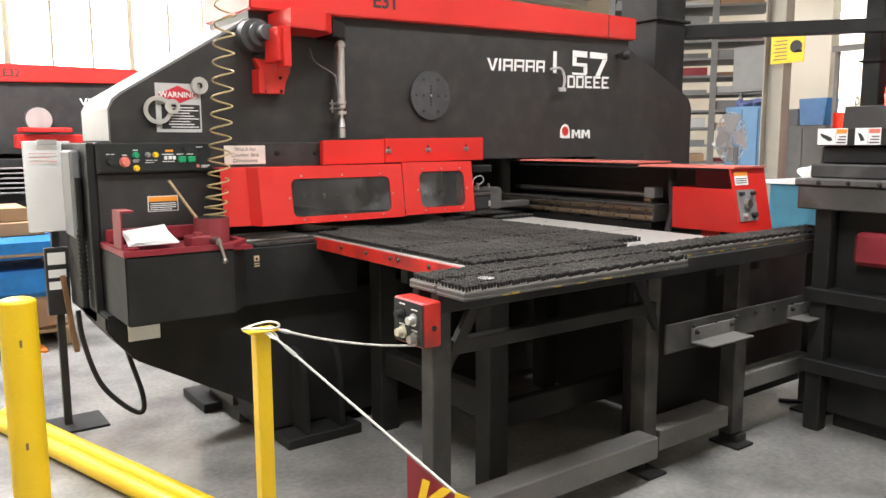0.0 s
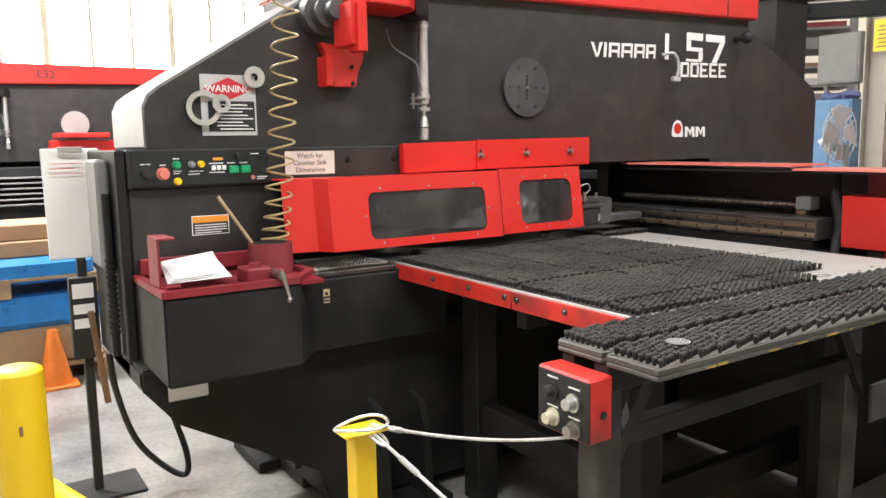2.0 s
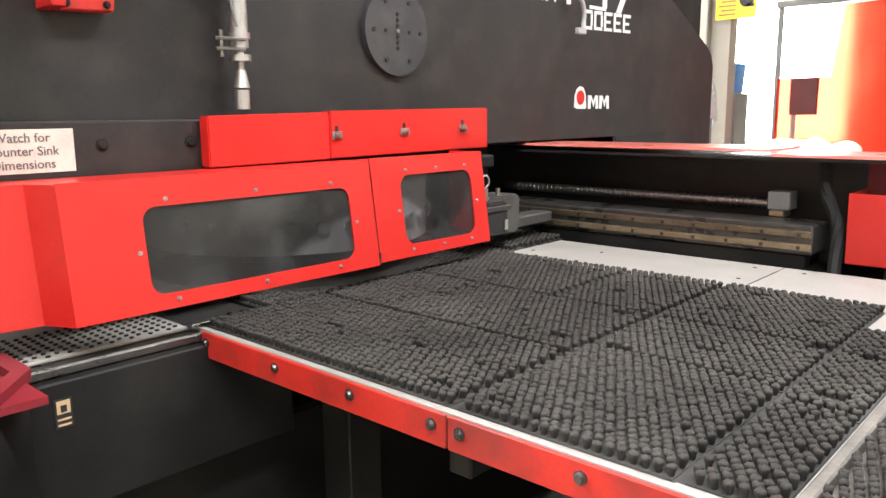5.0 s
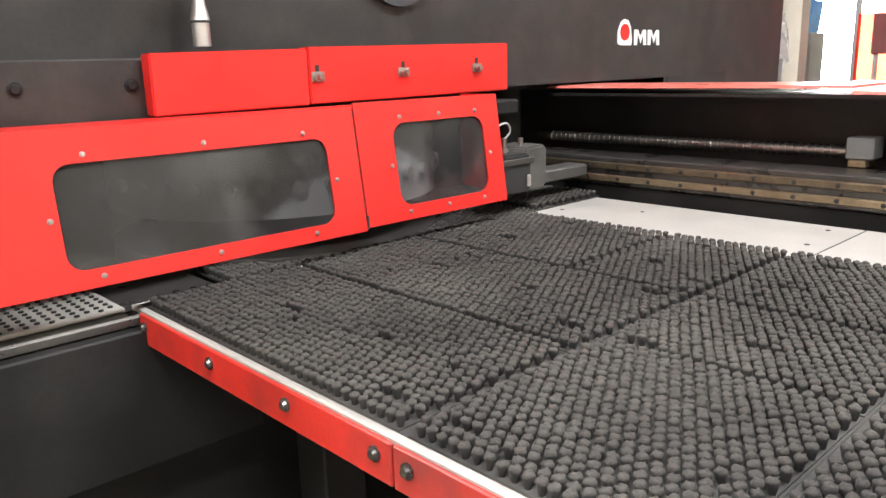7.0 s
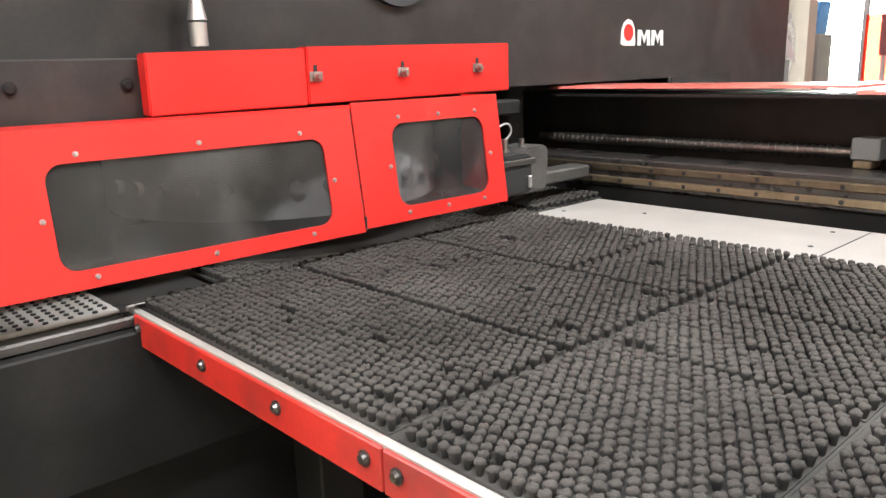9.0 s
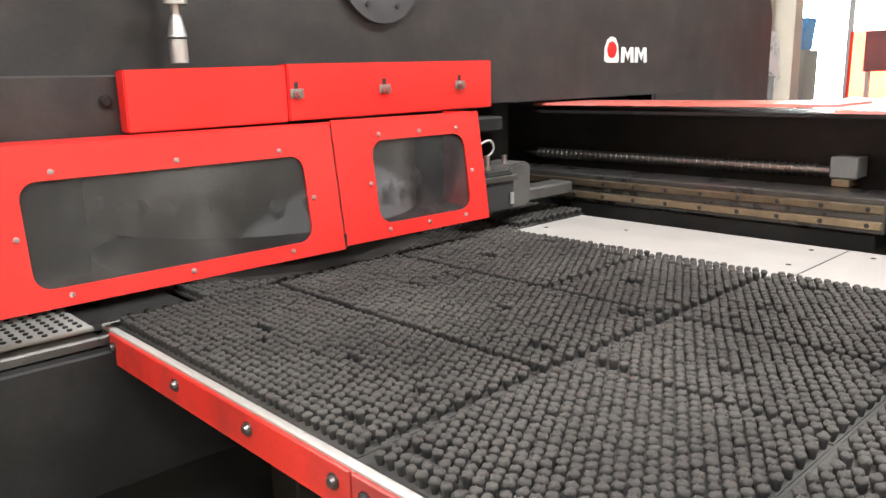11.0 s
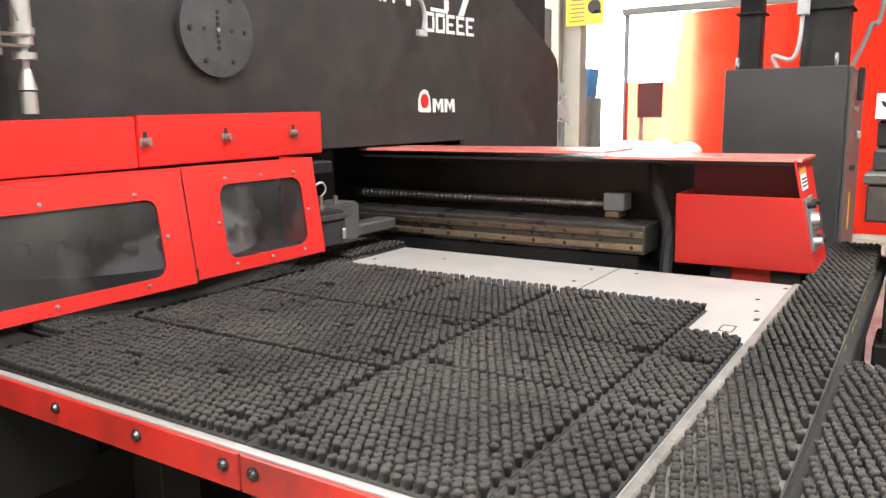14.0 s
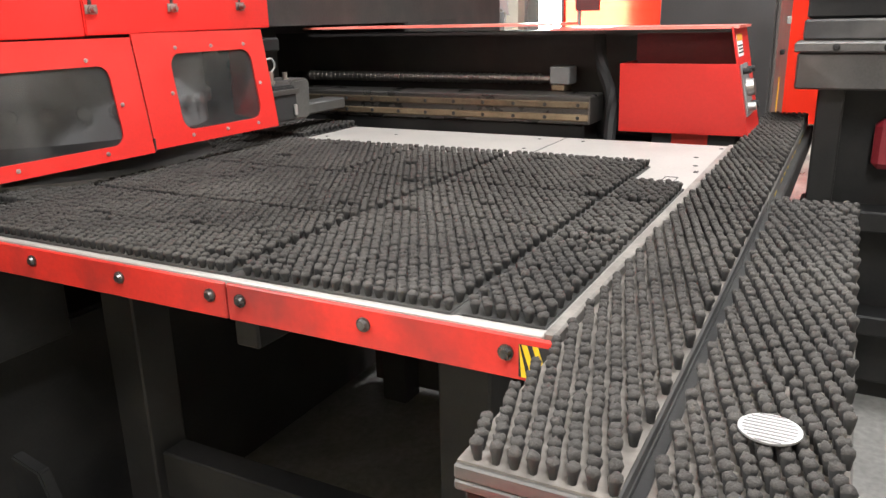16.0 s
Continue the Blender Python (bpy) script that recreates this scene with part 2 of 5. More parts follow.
def lettering(name, text, size, m, material, parent, extrude=0.0006, bold=0.0, stretch=1.0, label=""):
    c = bpy.data.curves.new(name, "FONT")
    c.body, c.size, c.extrude, c.offset = text, size, extrude, bold
    c.align_x, c.align_y = "CENTER", "CENTER"
    c.resolution_u = 3
    tmp = new(name, c)
    me = bpy.data.meshes.new_from_object(tmp)
    bpy.data.objects.remove(tmp)
    me.materials.clear()
    me.materials.append(material)
    ob = new(name, me)
    hang(ob, parent)
    ob.matrix_basis = m @ Matrix.Diagonal((stretch, 1, 1, 1))
    if label:
        ob["label"] = label
    return ob


def facing(x, y, z, rz=0, tilt=90):
    """A pose for writing that stands upright; with rz 0 it faces towards -y, with -90 towards -x."""
    return pose(x, y, z, tilt, 0, rz)


def bolt(parent, at, axis, r=0.008, h=0.006, material=None, label="", name="bolt"):
    d = {"x": Vector((-1, 0, 0)), "y": Vector((0, -1, 0)), "z": Vector((0, 0, 1))}[axis]
    bm = BM()
    cyl(bm, Vector(at), Vector(at) + d * h * 0.5, r * 1.25, r * 1.25, 12)
    cyl(bm, Vector(at) + d * h * 0.5, Vector(at) + d * h * 1.3, r, r * 0.7, 12)
    return part(name, bm, material or STEEL, parent, label)


# ---------------- setting ----------------
bm = BM()
box(bm, (-9, -9, -0.2), (26, 12.5, 0), 0)
floor = solid("floor", bm, CONCRETE, "grey sealed concrete factory floor with dark stains", "floor", kind="structure")
bm = BM()
box(bm, (-9, 12, 0), (26, 12.3, CEIL), 0)
solid("wall_north", bm, WALLPAINT, "cream painted factory wall", "wall", kind="structure")
for nm, lo, hi in (("wall_south", (-9, -9.3, 0), (26, -9, CEIL)), ("wall_west", (-9.3, -9, 0), (-9, 12, CEIL)), ("wall_east", (26, -9, 0), (26.3, 12, CEIL)), ("wall_inner", (13, 4.4, 0), (13.3, 12, CEIL))):
    bm = BM()
    box(bm, lo, hi, 0)
    solid(nm, bm, WALLPAINT, "cream painted factory wall", "wall", kind="structure")
bm = BM()
box(bm, (-9, -9, CEIL), (26, 12, CEIL + 0.2), 0)
for k in range(12):
    box(bm, (-9, -8.2 + k * 1.75, CEIL - 0.14), (26, -8.1 + k * 1.75, CEIL), 0)
solid("ceiling", bm, CEILPAINT, "white factory ceiling with purlins", "ceiling", kind="structure")


def ceiling_light(at):
    t = thing("ceiling_light", at, "white strip light hanging under the ceiling, out of view", "ceiling light", "strip lights under the ceiling")
    x, y, z = at
    bm = BM()
    prism(bm, [(y - 0.3, z), (y - 0.12, z + 0.1), (y + 0.12, z + 0.1), (y + 0.3, z)], "x", x - 1.25, x + 1.25)
    part("housing", bm, WHITE, t)
    for dx in (-0.9, 0.9):
        bm = BM()
        cyl(bm, (x + dx, y, z + 0.1), (x + dx, y, CEIL - 0.02), 0.006, seg=6)
        part("hanger", bm, STEEL, t)
    return t


for lx, ly in LAMPS:
    ceiling_light((lx, ly, CEIL - 0.3))

# glowing translucent bays in the far wall, standing in for its overexposed daylit surface
PANE = glow("daylight_pane", (1.0, 0.955, 0.87), 7.0)
for k in range(6):
    wx = -8.0 + 2.1 * k
    w = thing("window_%d" % (k + 1), (wx, 12, 1.2), "large glowing bay standing in for the overexposed daylit wall", "window", "windows in the far wall", "structure")
    bm = BM()
    box(bm, (wx - 0.98, 11.96, 1.3), (wx + 0.98, 11.98, 4.95), 0)
    part("pane", bm, PANE, w)
    bm = BM()
    for dx in (-1.05, -0.35, 0.33, 1.0):
        box(bm, (wx + dx, 11.93, 1.2), (wx + dx + 0.05, 11.99, 5.0), 0.004)
    box(bm, (wx - 1.05, 11.9, 1.2), (wx + 1.05, 11.99, 1.28), 0.004)
    part("window_frame", bm, WALLPAINT, w)


# ---------------- the punch press ----------------
def press(number, at=(0, 0, 0)):
    t = thing("punch_press", (0, 0, 0), "black and red turret punch press, steel frame with red top cover", "punch press", "punch presses")
    # side frame, a C with its throat over the table
    bm = BM()
    prism(bm, [(-1.755, 1.455), (-1.755, 1.60), (-1.735, 1.64), (-1.70, 1.67), (-1.09, 2.045), (-1.09, 2.24), (1.70, 2.24), (1.70, 2.105), (2.375, 1.795), (2.418, 1.76), (2.445, 1.70), (2.445, 1.40), (2.445, 0.12), (-1.25, 0.12), (-1.25, 0.93),
               (1.38, 0.93), (1.38, 1.35), (0.42, 1.352), (0.42, 1.352), (-1.70, 1.352), (-1.70, 1.455)][:17] + [(-1.70, 1.352), (-1.70, 1.455)], "y", 0.0, 0.55)
    frame_side = part("side_frame", bm, BLACK, t, "black painted steel side frame")
    bm = BM()
    box(bm, (-1.2, 0.05, 0.0), (2.3, 0.5, 0.125), 0.004)
    part("pedestal", bm, DARK, t)
    # added sheet that stops window light through the throat, in place of machine parts
    bm = BM()
    box(bm, (-1.24, 0.46, 0.93), (1.38, 0.50, 1.352), 0)
    part("throat_panel", bm, BLACK, t)
    # flat black sheet on the face, painted for the shade inside the notch
    bm = BM()
    prism(bm, [(1.17, 1.352), (1.40, 1.352), (1.40, 1.30), (1.89, 1.30), (1.89, 1.362), (1.60, 1.358), (1.55, 1.35)], "y", -0.003, 0.001)
    part("recess", bm, INK, t)
    # pale bent cover over the nose and the sloping top
    bm = BM()
    prof = [(-1.762, 1.462), (-1.762, 1.605), (-1.742, 1.648), (-1.705, 1.678), (-1.10, 2.052)]
    prism(bm, prof + [(x + 0.012, z - 0.012) for x, z in prof[::-1]], "y", 0.012, 0.56)
    part("nose_cover", bm, NOSE, t, "pale grey bent sheet metal nose cover")
    # red top cover
    bm = BM()
    prism(bm, [(-1.10, 2.09), (1.73, 2.152), (1.73, 2.30), (-1.10, 2.30)], "y", -0.045, 0.6, 0.008)
    cover = part("top_cover", bm, RED, t, "bright red sheet metal top cover")
    lettering("machine_number", number, 0.11, facing(-0.33, -0.0475, 2.20), INK, cover, bold=0.002)
    bm = BM()
    box(bm, (1.44, -0.0475, 2.15), (1.446, -0.043, 2.295), 0)
    part("cover_seam", bm, INK, cover)
    # flange disc
    bm = BM()
    cyl(bm, (-0.012, 0.0, 1.717), (-0.012, -0.018, 1.717), 0.137, seg=64)
    disc = part("flange_disc", bm, FLANGE, t, "round dark bolted flange plate")
    for k in range(6):
        a = radians(60 * k)
        bm = BM()
        cyl(bm, (-0.012 + 0.103 * math.cos(a), -0.018, 1.717 + 0.103 * math.sin(a)), (-0.012 + 0.103 * math.cos(a), -0.022, 1.717 + 0.103 * math.sin(a)), 0.007, seg=10)
        part("screw", bm, INK, disc)
    for dz in (-0.052, -0.034, -0.017, 0.0, 0.017, 0.034, 0.052):
        bm = BM()
        cyl(bm, (-0.012, -0.018, 1.717 + dz), (-0.012, -0.0215, 1.717 + dz), 0.006, seg=10)
        part("screw", bm, STEEL if abs(dz) < 0.001 else INK, disc)
    for dx in (-0.052, 0.052):
        bm = BM()
        cyl(bm, (-0.012 + dx, -0.018, 1.717), (-0.012 + dx, -0.0215, 1.717), 0.006, seg=10)
        part("screw", bm, INK, disc)
    # lettered mark as plain white slanted bars, and a red and white badge
    y = -0.002
    marks = []
    x = 0.412
    for w, kind in ((0.085, 0), (0.03, 1), (0.085, 2), (0.09, 2), (0.085, 3), (0.08, 4)):
        z0, z1, sl = 1.872, 1.945, 0.012
        if kind == 0:
            marks.append(prism(BM(), [(x, z1), (x + 0.018, z1), (x + 0.045, z0 + 0.012), (x + 0.062, z1), (x + 0.085, z1), (x + 0.052, z0), (x + 0.036, z0)], "y", y, y + 0.002))
        elif kind == 1:
            marks.append(prism(BM(), [(x, z0), (x + 0.018, z0), (x + 0.022, z1), (x + 0.004, z1)], "y", y, y + 0.002))
        else:
            marks.append(prism(BM(), [(x, z0), (x + 0.017, z0), (x + 0.02, z1), (x + 0.003, z1)], "y", y, y + 0.002))
            marks.append(prism(BM(), [(x + 0.022, z1 - 0.014), (x + w - 0.02, z1 - 0.014), (x + w - 0.02, z1), (x + 0.022, z1)], "y", y, y + 0.002))
            marks.append(prism(BM(), [(x + 0.022, z0 + 0.024), (x + w - 0.02, z0 + 0.024), (x + w - 0.02, z0 + 0.038), (x + 0.022, z0 + 0.038)], "y", y, y + 0.002))
            marks.append(prism(BM(), [(x + w - 0.02, z0), (x + w - 0.008, z0), (x + w - 0.004, z1), (x + w - 0.018, z1)], "y", y, y + 0.002))
        x += w + 0.006
    # numerals as bars
    for x0, z0, x1, z1 in ((1.125, 2.005, 1.255, 2.045), (1.125, 1.965, 1.16, 2.003), (1.125, 1.945, 1.255, 1.967), (1.225, 1.90, 1.258, 1.943), (1.125, 1.888, 1.25, 1.902), (1.28, 2.005, 1.44, 2.045)):
        marks.append(box(BM(), (x0, y, z0), (x1, y + 0.002, z1), 0))
    marks.append(prism(BM(), [(1.40, 2.003), (1.44, 2.003), (1.375, 1.89), (1.335, 1.89)], "y", y, y + 0.002))
    marks.append(box(BM(), (0.985, y, 1.89), (1.015, y + 0.002, 2.05), 0))
    x = 1.03
    for k in range(5):
        for x0, z0, x1, z1 in ((x, 1.80, x + 0.018, 1.88), (x + 0.02, 1.866, x + 0.075, 1.88), (x + 0.02, 1.80, x + 0.075, 1.813), (x + 0.02, 1.833, x + 0.06, 1.845)):
            if k in (0, 1) and z0 > 1.83 and z0 < 1.84:
                marks.append(box(BM(), (x + 0.062, y, 1.815), (x + 0.078, y + 0.002, 1.864), 0))
                continue
            marks.append(box(BM(), (x0, y, z0), (x1, y + 0.002, z1), 0))
        x += 0.092
    for k, bm in enumerate(marks):
        # the small mark, the numerals, the upright bar and the lower word each have their own place
        for v in bm.verts:
            x, z = v.co.x, v.co.z
            if z > 1.884 and x > 1.1:
                v.co.x, v.co.z = 1.15 + (x - 1.125) * 1.06, z + 0.005
            elif x > 1.02:
                v.co.x, v.co.z = 1.106 + (x - 1.03) * 0.90, z + 0.006 + 0.02 * (x - 1.03)
            elif x > 0.96:
                v.co.x, v.co.z = x - 0.012, 1.895 + (z - 1.89) * 0.86
            else:
                v.co.x, v.co.z = x + 0.006, z + 0.011 + 0.025 * (x - 0.412)
        part("mark_bar", bm, WHITE, t, "white painted bar of the mark")
    bm = BM()
    prism(bm, [(1.012, 1.475), (1.03, 1.468), (1.10, 1.468), (1.105, 1.48), (1.098, 1.53), (1.08, 1.557), (1.055, 1.562), (1.03, 1.55), (1.014, 1.52)], "y", y - 0.001, y + 0.002)
    for x0 in (1.122, 1.215):
        prism(bm, [(x0, 1.468), (x0 + 0.02, 1.468), (x0 + 0.024, 1.51), (x0 + 0.045, 1.475), (x0 + 0.062, 1.51), (x0 + 0.064, 1.468), (x0 + 0.084, 1.468), (x0 + 0.08, 1.525), (x0 + 0.06, 1.525), (x0 + 0.042, 1.50), (x0 + 0.024, 1.525), (x0, 1.525)], "y", y, y + 0.002)
    for v in bm.verts:
        v.co.x, v.co.z = 1.045 + (v.co.x - 1.012) * 1.0, v.co.z + 0.007
    badge = part("badge", bm, WHITE, t, "white badge with a red oval")
    bm = BM()
    cyl(bm, (1.090, y - 0.001, 1.522), (1.090, y - 0.003, 1.522), 0.030, seg=28)
    part("badge_centre", bm, RED, badge)
    # small white bracket hanging in front of the mark
    bm = BM()
    tube(bm, bend([(0.93, -0.02, 1.915), (0.99, -0.05, 1.92), (1.03, -0.05, 1.86), (1.02, -0.05, 1.80)]), 0.009)
    box(bm, (0.985, -0.055, 1.775), (1.045, -0.035, 1.80), 0.003)
    part("hook", bm, GREYPAINT, t, "bent pale metal hook")
    # red arm with pulley, cylinder
    bm = BM()
    prism(bm, [(-0.995, -0.28), (-0.80, -0.255), (-0.73, -0.18), (-0.73, -0.01), (-0.995, -0.01)], "z", 1.985, 2.078, 0.004)
    arm = part("arm_cover", bm, RED, t, "red sheet metal arm cover")
    bm = BM()
    prism(bm, [(-0.73, -0.185), (-0.62, -0.11), (-0.56, -0.01), (-0.73, -0.01)], "z", 1.975, 2.06, 0.006)
    part("arm_end", bm, DARK, arm)
    bm = BM()
    box(bm, (-1.055, -0.255, 1.83), (-1.005, -0.10, 1.99), 0.004)
    up = part("upright_cover", bm, RED, t, "red upright bracket")
    bm = BM()
    box(bm, (-1.035, -0.272, 1.805), (-0.995, -0.19, 1.985), 0.004)
    part("upright_lip", bm, RED, up)
    bm = BM()
    box(bm, (-1.085, -0.09, 1.688), (-1.055, -0.001, 1.805), 0.003)
    part("bracket_flange", bm, RED, t, "red bracket flange")
    bm = BM()
    prism(bm, [(-1.054, 1.688), (-0.935, 1.692), (-0.93, 1.75), (-0.90, 1.80), (-0.90, 1.84), (-1.09, 1.86), (-1.054, 1.80)], "y", -0.05, -0.001, 0.003)
    lug = part("bracket_plate", bm, RED_WORN, t, "dark red bolted bracket plate")
    for bx, bz in ((-1.04, 1.702), (-0.952, 1.705), (-0.955, 1.77)):
        bolt(lug, (bx, -0.05, bz), "y", 0.007, material=DARK)
    bm = BM()
    cyl(bm, (-1.075, -0.0, 1.965), (-1.075, -0.06, 1.965), 0.085, 0.08, 40)
    cyl(bm, (-1.068, -0.06, 1.968), (-1.068, -0.10, 1.968), 0.062, 0.058, 36)
    cyl(bm, (-1.06, -0.10, 1.972), (-1.06, -0.16, 1.972), 0.040, 0.037, 30)
    part("pulley", bm, PULLEY, t, "stepped grey round housing", True)
    bm = BM()
    cyl(bm, (-0.62, -0.06, 1.63), (-0.62, -0.06, 1.97), 0.022, seg=20)
    for z in (1.95, 1.66, 1.605):
        cyl(bm, (-0.62, -0.06, z - 0.008), (-0.62, -0.06, z + 0.008), 0.027, seg=20)
    cyl(bm, (-0.62, -0.06, 1.575), (-0.62, -0.06, 1.63), 0.009, seg=12)
    cyl(bm, (-0.62, -0.06, 1.53), (-0.62, -0.06, 1.575), 0.021, 0.012, 16)
    cyl(bm, (-0.62, -0.06, 1.476), (-0.62, -0.06, 1.525), 0.019, seg=16)
    cyl(bm, (-0.62, -0.06, 1.97), (-0.62, -0.06, 2.02), 0.014, seg=12)
    rod = part("cylinder", bm, ALU, t, "dull steel pneumatic cylinder", True)
    bm = BM()
    for z in (1.625, 1.65):
        tube(bm, [(-0.695, -0.07, z), (-0.62, -0.085, z)], 0.005, 6)
    tube(bm, [(-0.68, -0.07, 1.605), (-0.68, -0.07, 1.67)], 0.006, 6)
    part("clamp", bm, STEEL, rod)
    bm = BM()
    tube(bm, bend([(-0.78, -0.03, 1.93), (-0.76, -0.05, 1.86), (-0.66, -0.06, 1.80), (-0.65, -0.07, 1.75), (-0.635, -0.075, 1.68)]), 0.0035, 6)
    part("hose", bm, GREYMID, t)
    bm = BM()
    cyl(bm, (1.585, -0.0, 2.04), (1.585, -0.05, 2.04), 0.018, seg=16)
    bmesh.ops.create_uvsphere(bm, u_segments=18, v_segments=12, radius=0.036, matrix=Matrix.Translation((1.585, -0.075, 2.04)))
    part("knob", bm, RUBBER, t, "black ball knob", True)
    # rail below the frame with its bolts
    bm = BM()
    box(bm, (-1.85, -0.12, 1.318), (-0.775, 0.0, 1.452), 0.004)
    rail = part("front_rail", bm, BLACK, t, "black bolted front rail")
    for bx in (-1.02, -0.81):
        bolt(rail, (bx, -0.12, 1.40), "y", 0.011, material=DARK)
    return t


p1 = press("E31")
# the same kind of press in the row behind
p2 = copy_thing(p1, pose(-1.165, 5.75, 0.0))
tagged(p2, "black and red turret punch press in the row behind", "punch press", "punch presses")
for ob in p2.children_recursive:
    if ob.name.startswith("machine_number"):
        old = ob.parent
        bpy.data.objects.remove(ob)
        tmp = lettering("machine_number", "E32", 0.11, facing(-0.24, -0.0475, 2.20), INK, p1.children[0], bold=0.002)
        tmp.parent, tmp.matrix_parent_inverse = old, Matrix()
        break


# ---------------- front housing ----------------
t = thing("front_housing", (-1.5, -0.3, 0.12), "black lower front housing with maroon tool tray", "machine housing")
bm = BM()
box(bm, (-1.85, -0.10, 1.0), (-1.30, 0.5, 1.318), 0.006)
part("back_panel", bm, BLACK, t)
bm = BM()
box(bm, (-1.885, -0.11, 0.66), (-1.851, 0.45, 1.452), 0.006)
part("end_panel", bm, APRON, t, "dusty charcoal end panel")
outline = [(-1.85, -0.50), (-1.40, -0.50), (-1.30, -0.36), (-1.25, -0.32), (-0.93, -0.32), (-0.93, 0.1), (-1.85, 0.1)]
bm = BM()
prism(bm, [(-1.85, -0.51), (-1.41, -0.51), (-1.30, -0.37), (-1.30, 0.1), (-1.85, 0.1)], "z", 0.715, 1.0, 0.006)
part("tray_box", bm, APRON, t, "dull charcoal tray box")
bm = BM()
rim = [(-1.855, -0.515), (-1.408, -0.515), (-1.293, -0.372), (-1.293, -0.10), (-1.855, -0.10)]
inn = [(-1.825, -0.485), (-1.42, -0.485), (-1.325, -0.365), (-1.325, -0.11), (-1.825, -0.11)]
for za, zb, ring in ((1.0, 1.022, rim),):
    for i in range(5):
        a, b, c, d = rim[i], rim[(i + 1) % 5], inn[(i + 1) % 5], inn[i]
        prism(bm, [a, b, c, d], "z", za, zb)
box(bm, (-1.83, -0.13, 1.02), (-1.32, -0.103, 1.075), 0.003)
part("tray_rim", bm, MAROON, t, "maroon painted tray rim")
bm = BM()
box(bm, (-1.83, -0.49, 0.99), (-1.31, -0.1, 1.004), 0)
part("tray_floor", bm, MAROON, t)
bm = BM()
box(bm, (-1.299, -0.33, 0.70), (-0.70, 0.1, 0.968), 0.004)
part("apron", bm, APRON, t, "dull charcoal front apron")
bm = BM()
box(bm, (-1.29, -0.305, 0.969), (-0.72, 0.0, 0.99), 0.004)
part("bed_strip", bm, DARKSTEEL, t, "worn dark steel bed strip")
bm = BM()
box(bm, (-1.28, -0.27, 0.9905), (-0.93, 0.0, 1.0), 0.003)
perf = part("perforated_plate", bm, PLATE, t, "pale plate with rows of dark studs")
bm = BM()
for i in range(16):
    for j in range(8):
        cyl(bm, (-1.265 + 0.021 * i, -0.26 + 0.024 * j + (0.012 if i % 2 else 0), 0.999), (-1.265 + 0.021 * i, -0.26 + 0.024 * j + (0.012 if i % 2 else 0), 1.003), 0.005, seg=8)
tagged(part("stud", bm, RUBBER, perf), kind="stuff")
bm = BM()
prism(bm, [(-1.885, 0.72), (-1.885, 0.655), (-1.77, 0.51), (-1.55, 0.385), (-1.25, 0.22), (-1.2, 0.05), (0.9, 0.05), (0.9, 0.72)], "y", -0.27, 0.2, 0.01)
part("hull", bm, APRON, t, "dark steel lower hull")
bm = BM()
box(bm, (-1.80, -0.276, 0.60), (-1.665, -0.272, 0.70), 0.002)
part("nameplate", bm, ALU, t, "worn aluminium nameplate")
# buttons panel
bm = BM()
box(bm, (-1.838, -0.128, 1.325), (-1.35, -0.121, 1.447), 0.002)
panel = part("button_panel", bm, mat("gloss_black_panel", (0.010, 0.014, 0.016), 0.3, var=0.1), t, "black control panel with coloured buttons")


def button(x, z, r, material, h=0.022, label=""):
    bm = BM()
    cyl(bm, (x, -0.128, z), (x, -0.134, z), r * 1.25, r * 1.25, 20)
    cyl(bm, (x, -0.134, z), (x, -0.128 - h, z), r, r * 0.93, 20)
    part("button", bm, material, panel, label, True)


button(-1.791, 1.372, 0.018, RUBBER)
button(-1.736, 1.368, 0.018, REDB, 0.03, "faded red mushroom button")
button(-1.689, 1.397, 0.012, GREENB, label="green push button")
button(-1.688, 1.340, 0.011, YELLOWB, label="yellow push button")
button(-1.637, 1.398, 0.010, GREYMID, label="grey knob")
button(-1.604, 1.398, 0.010, YELLOWB, label="amber lamp")
button(-1.47, 1.425, 0.011, RUBBER)
for k in range(3):
    bm = BM()
    box(bm, (-1.567 + k * 0.019, -0.136, 1.375), (-1.553 + k * 0.019, -0.127, 1.392), 0.002)
    part("switch", bm, WHITE, panel)
bm = BM()
box(bm, (-1.56, -0.131, 1.410), (-1.525, -0.127, 1.420), 0.001)
part("lamp", bm, ORANGE, panel)
for x0 in (-1.506, -1.463):
    bm = BM()
    box(bm, (x0, -0.15, 1.362), (x0 + 0.034, -0.127, 1.390), 0.004)
    part("rocker", bm, GREENB, panel, "green square push button")
for x0, z0, w in ((-1.81, 1.400, 0.016), (-1.79, 1.400, 0.014), (-1.745, 1.396, 0.02), (-1.70, 1.417, 0.022), (-1.70, 1.374, 0.028), (-1.70, 1.366, 0.022), (-1.645, 1.372, 0.03), (-1.61, 1.372, 0.014), (-1.65, 1.362, 0.04), (-1.575, 1.398, 0.05), (-1.575, 1.366, 0.055), (-1.51, 1.398, 0.03), (-1.465, 1.398, 0.03), (-1.40, 1.345, 0.04), (-1.40, 1.338, 0.03), (-1.42, 1.43, 0.03)):
    bm = BM()
    box(bm, (x0, -0.1295, z0), (x0 + w, -0.127, z0 + 0.0035), 0)
    part("caption", bm, WHITE, panel)
bm = BM()
cyl(bm, (-1.415, -0.128, 1.345), (-1.415, -0.131, 1.345), 0.008, seg=14)
part("badge", bm, REDB, panel)


def sheet(name, x0, z0, x1, z1, y, material, label, category, th=0.0012):
    """A flat sheet of paper or metal on a face towards -y."""
    bm = BM()
    box(bm, (x0, y - th, z0), (x1, y, z1), 0)
    return solid(name, bm, material, label, category)


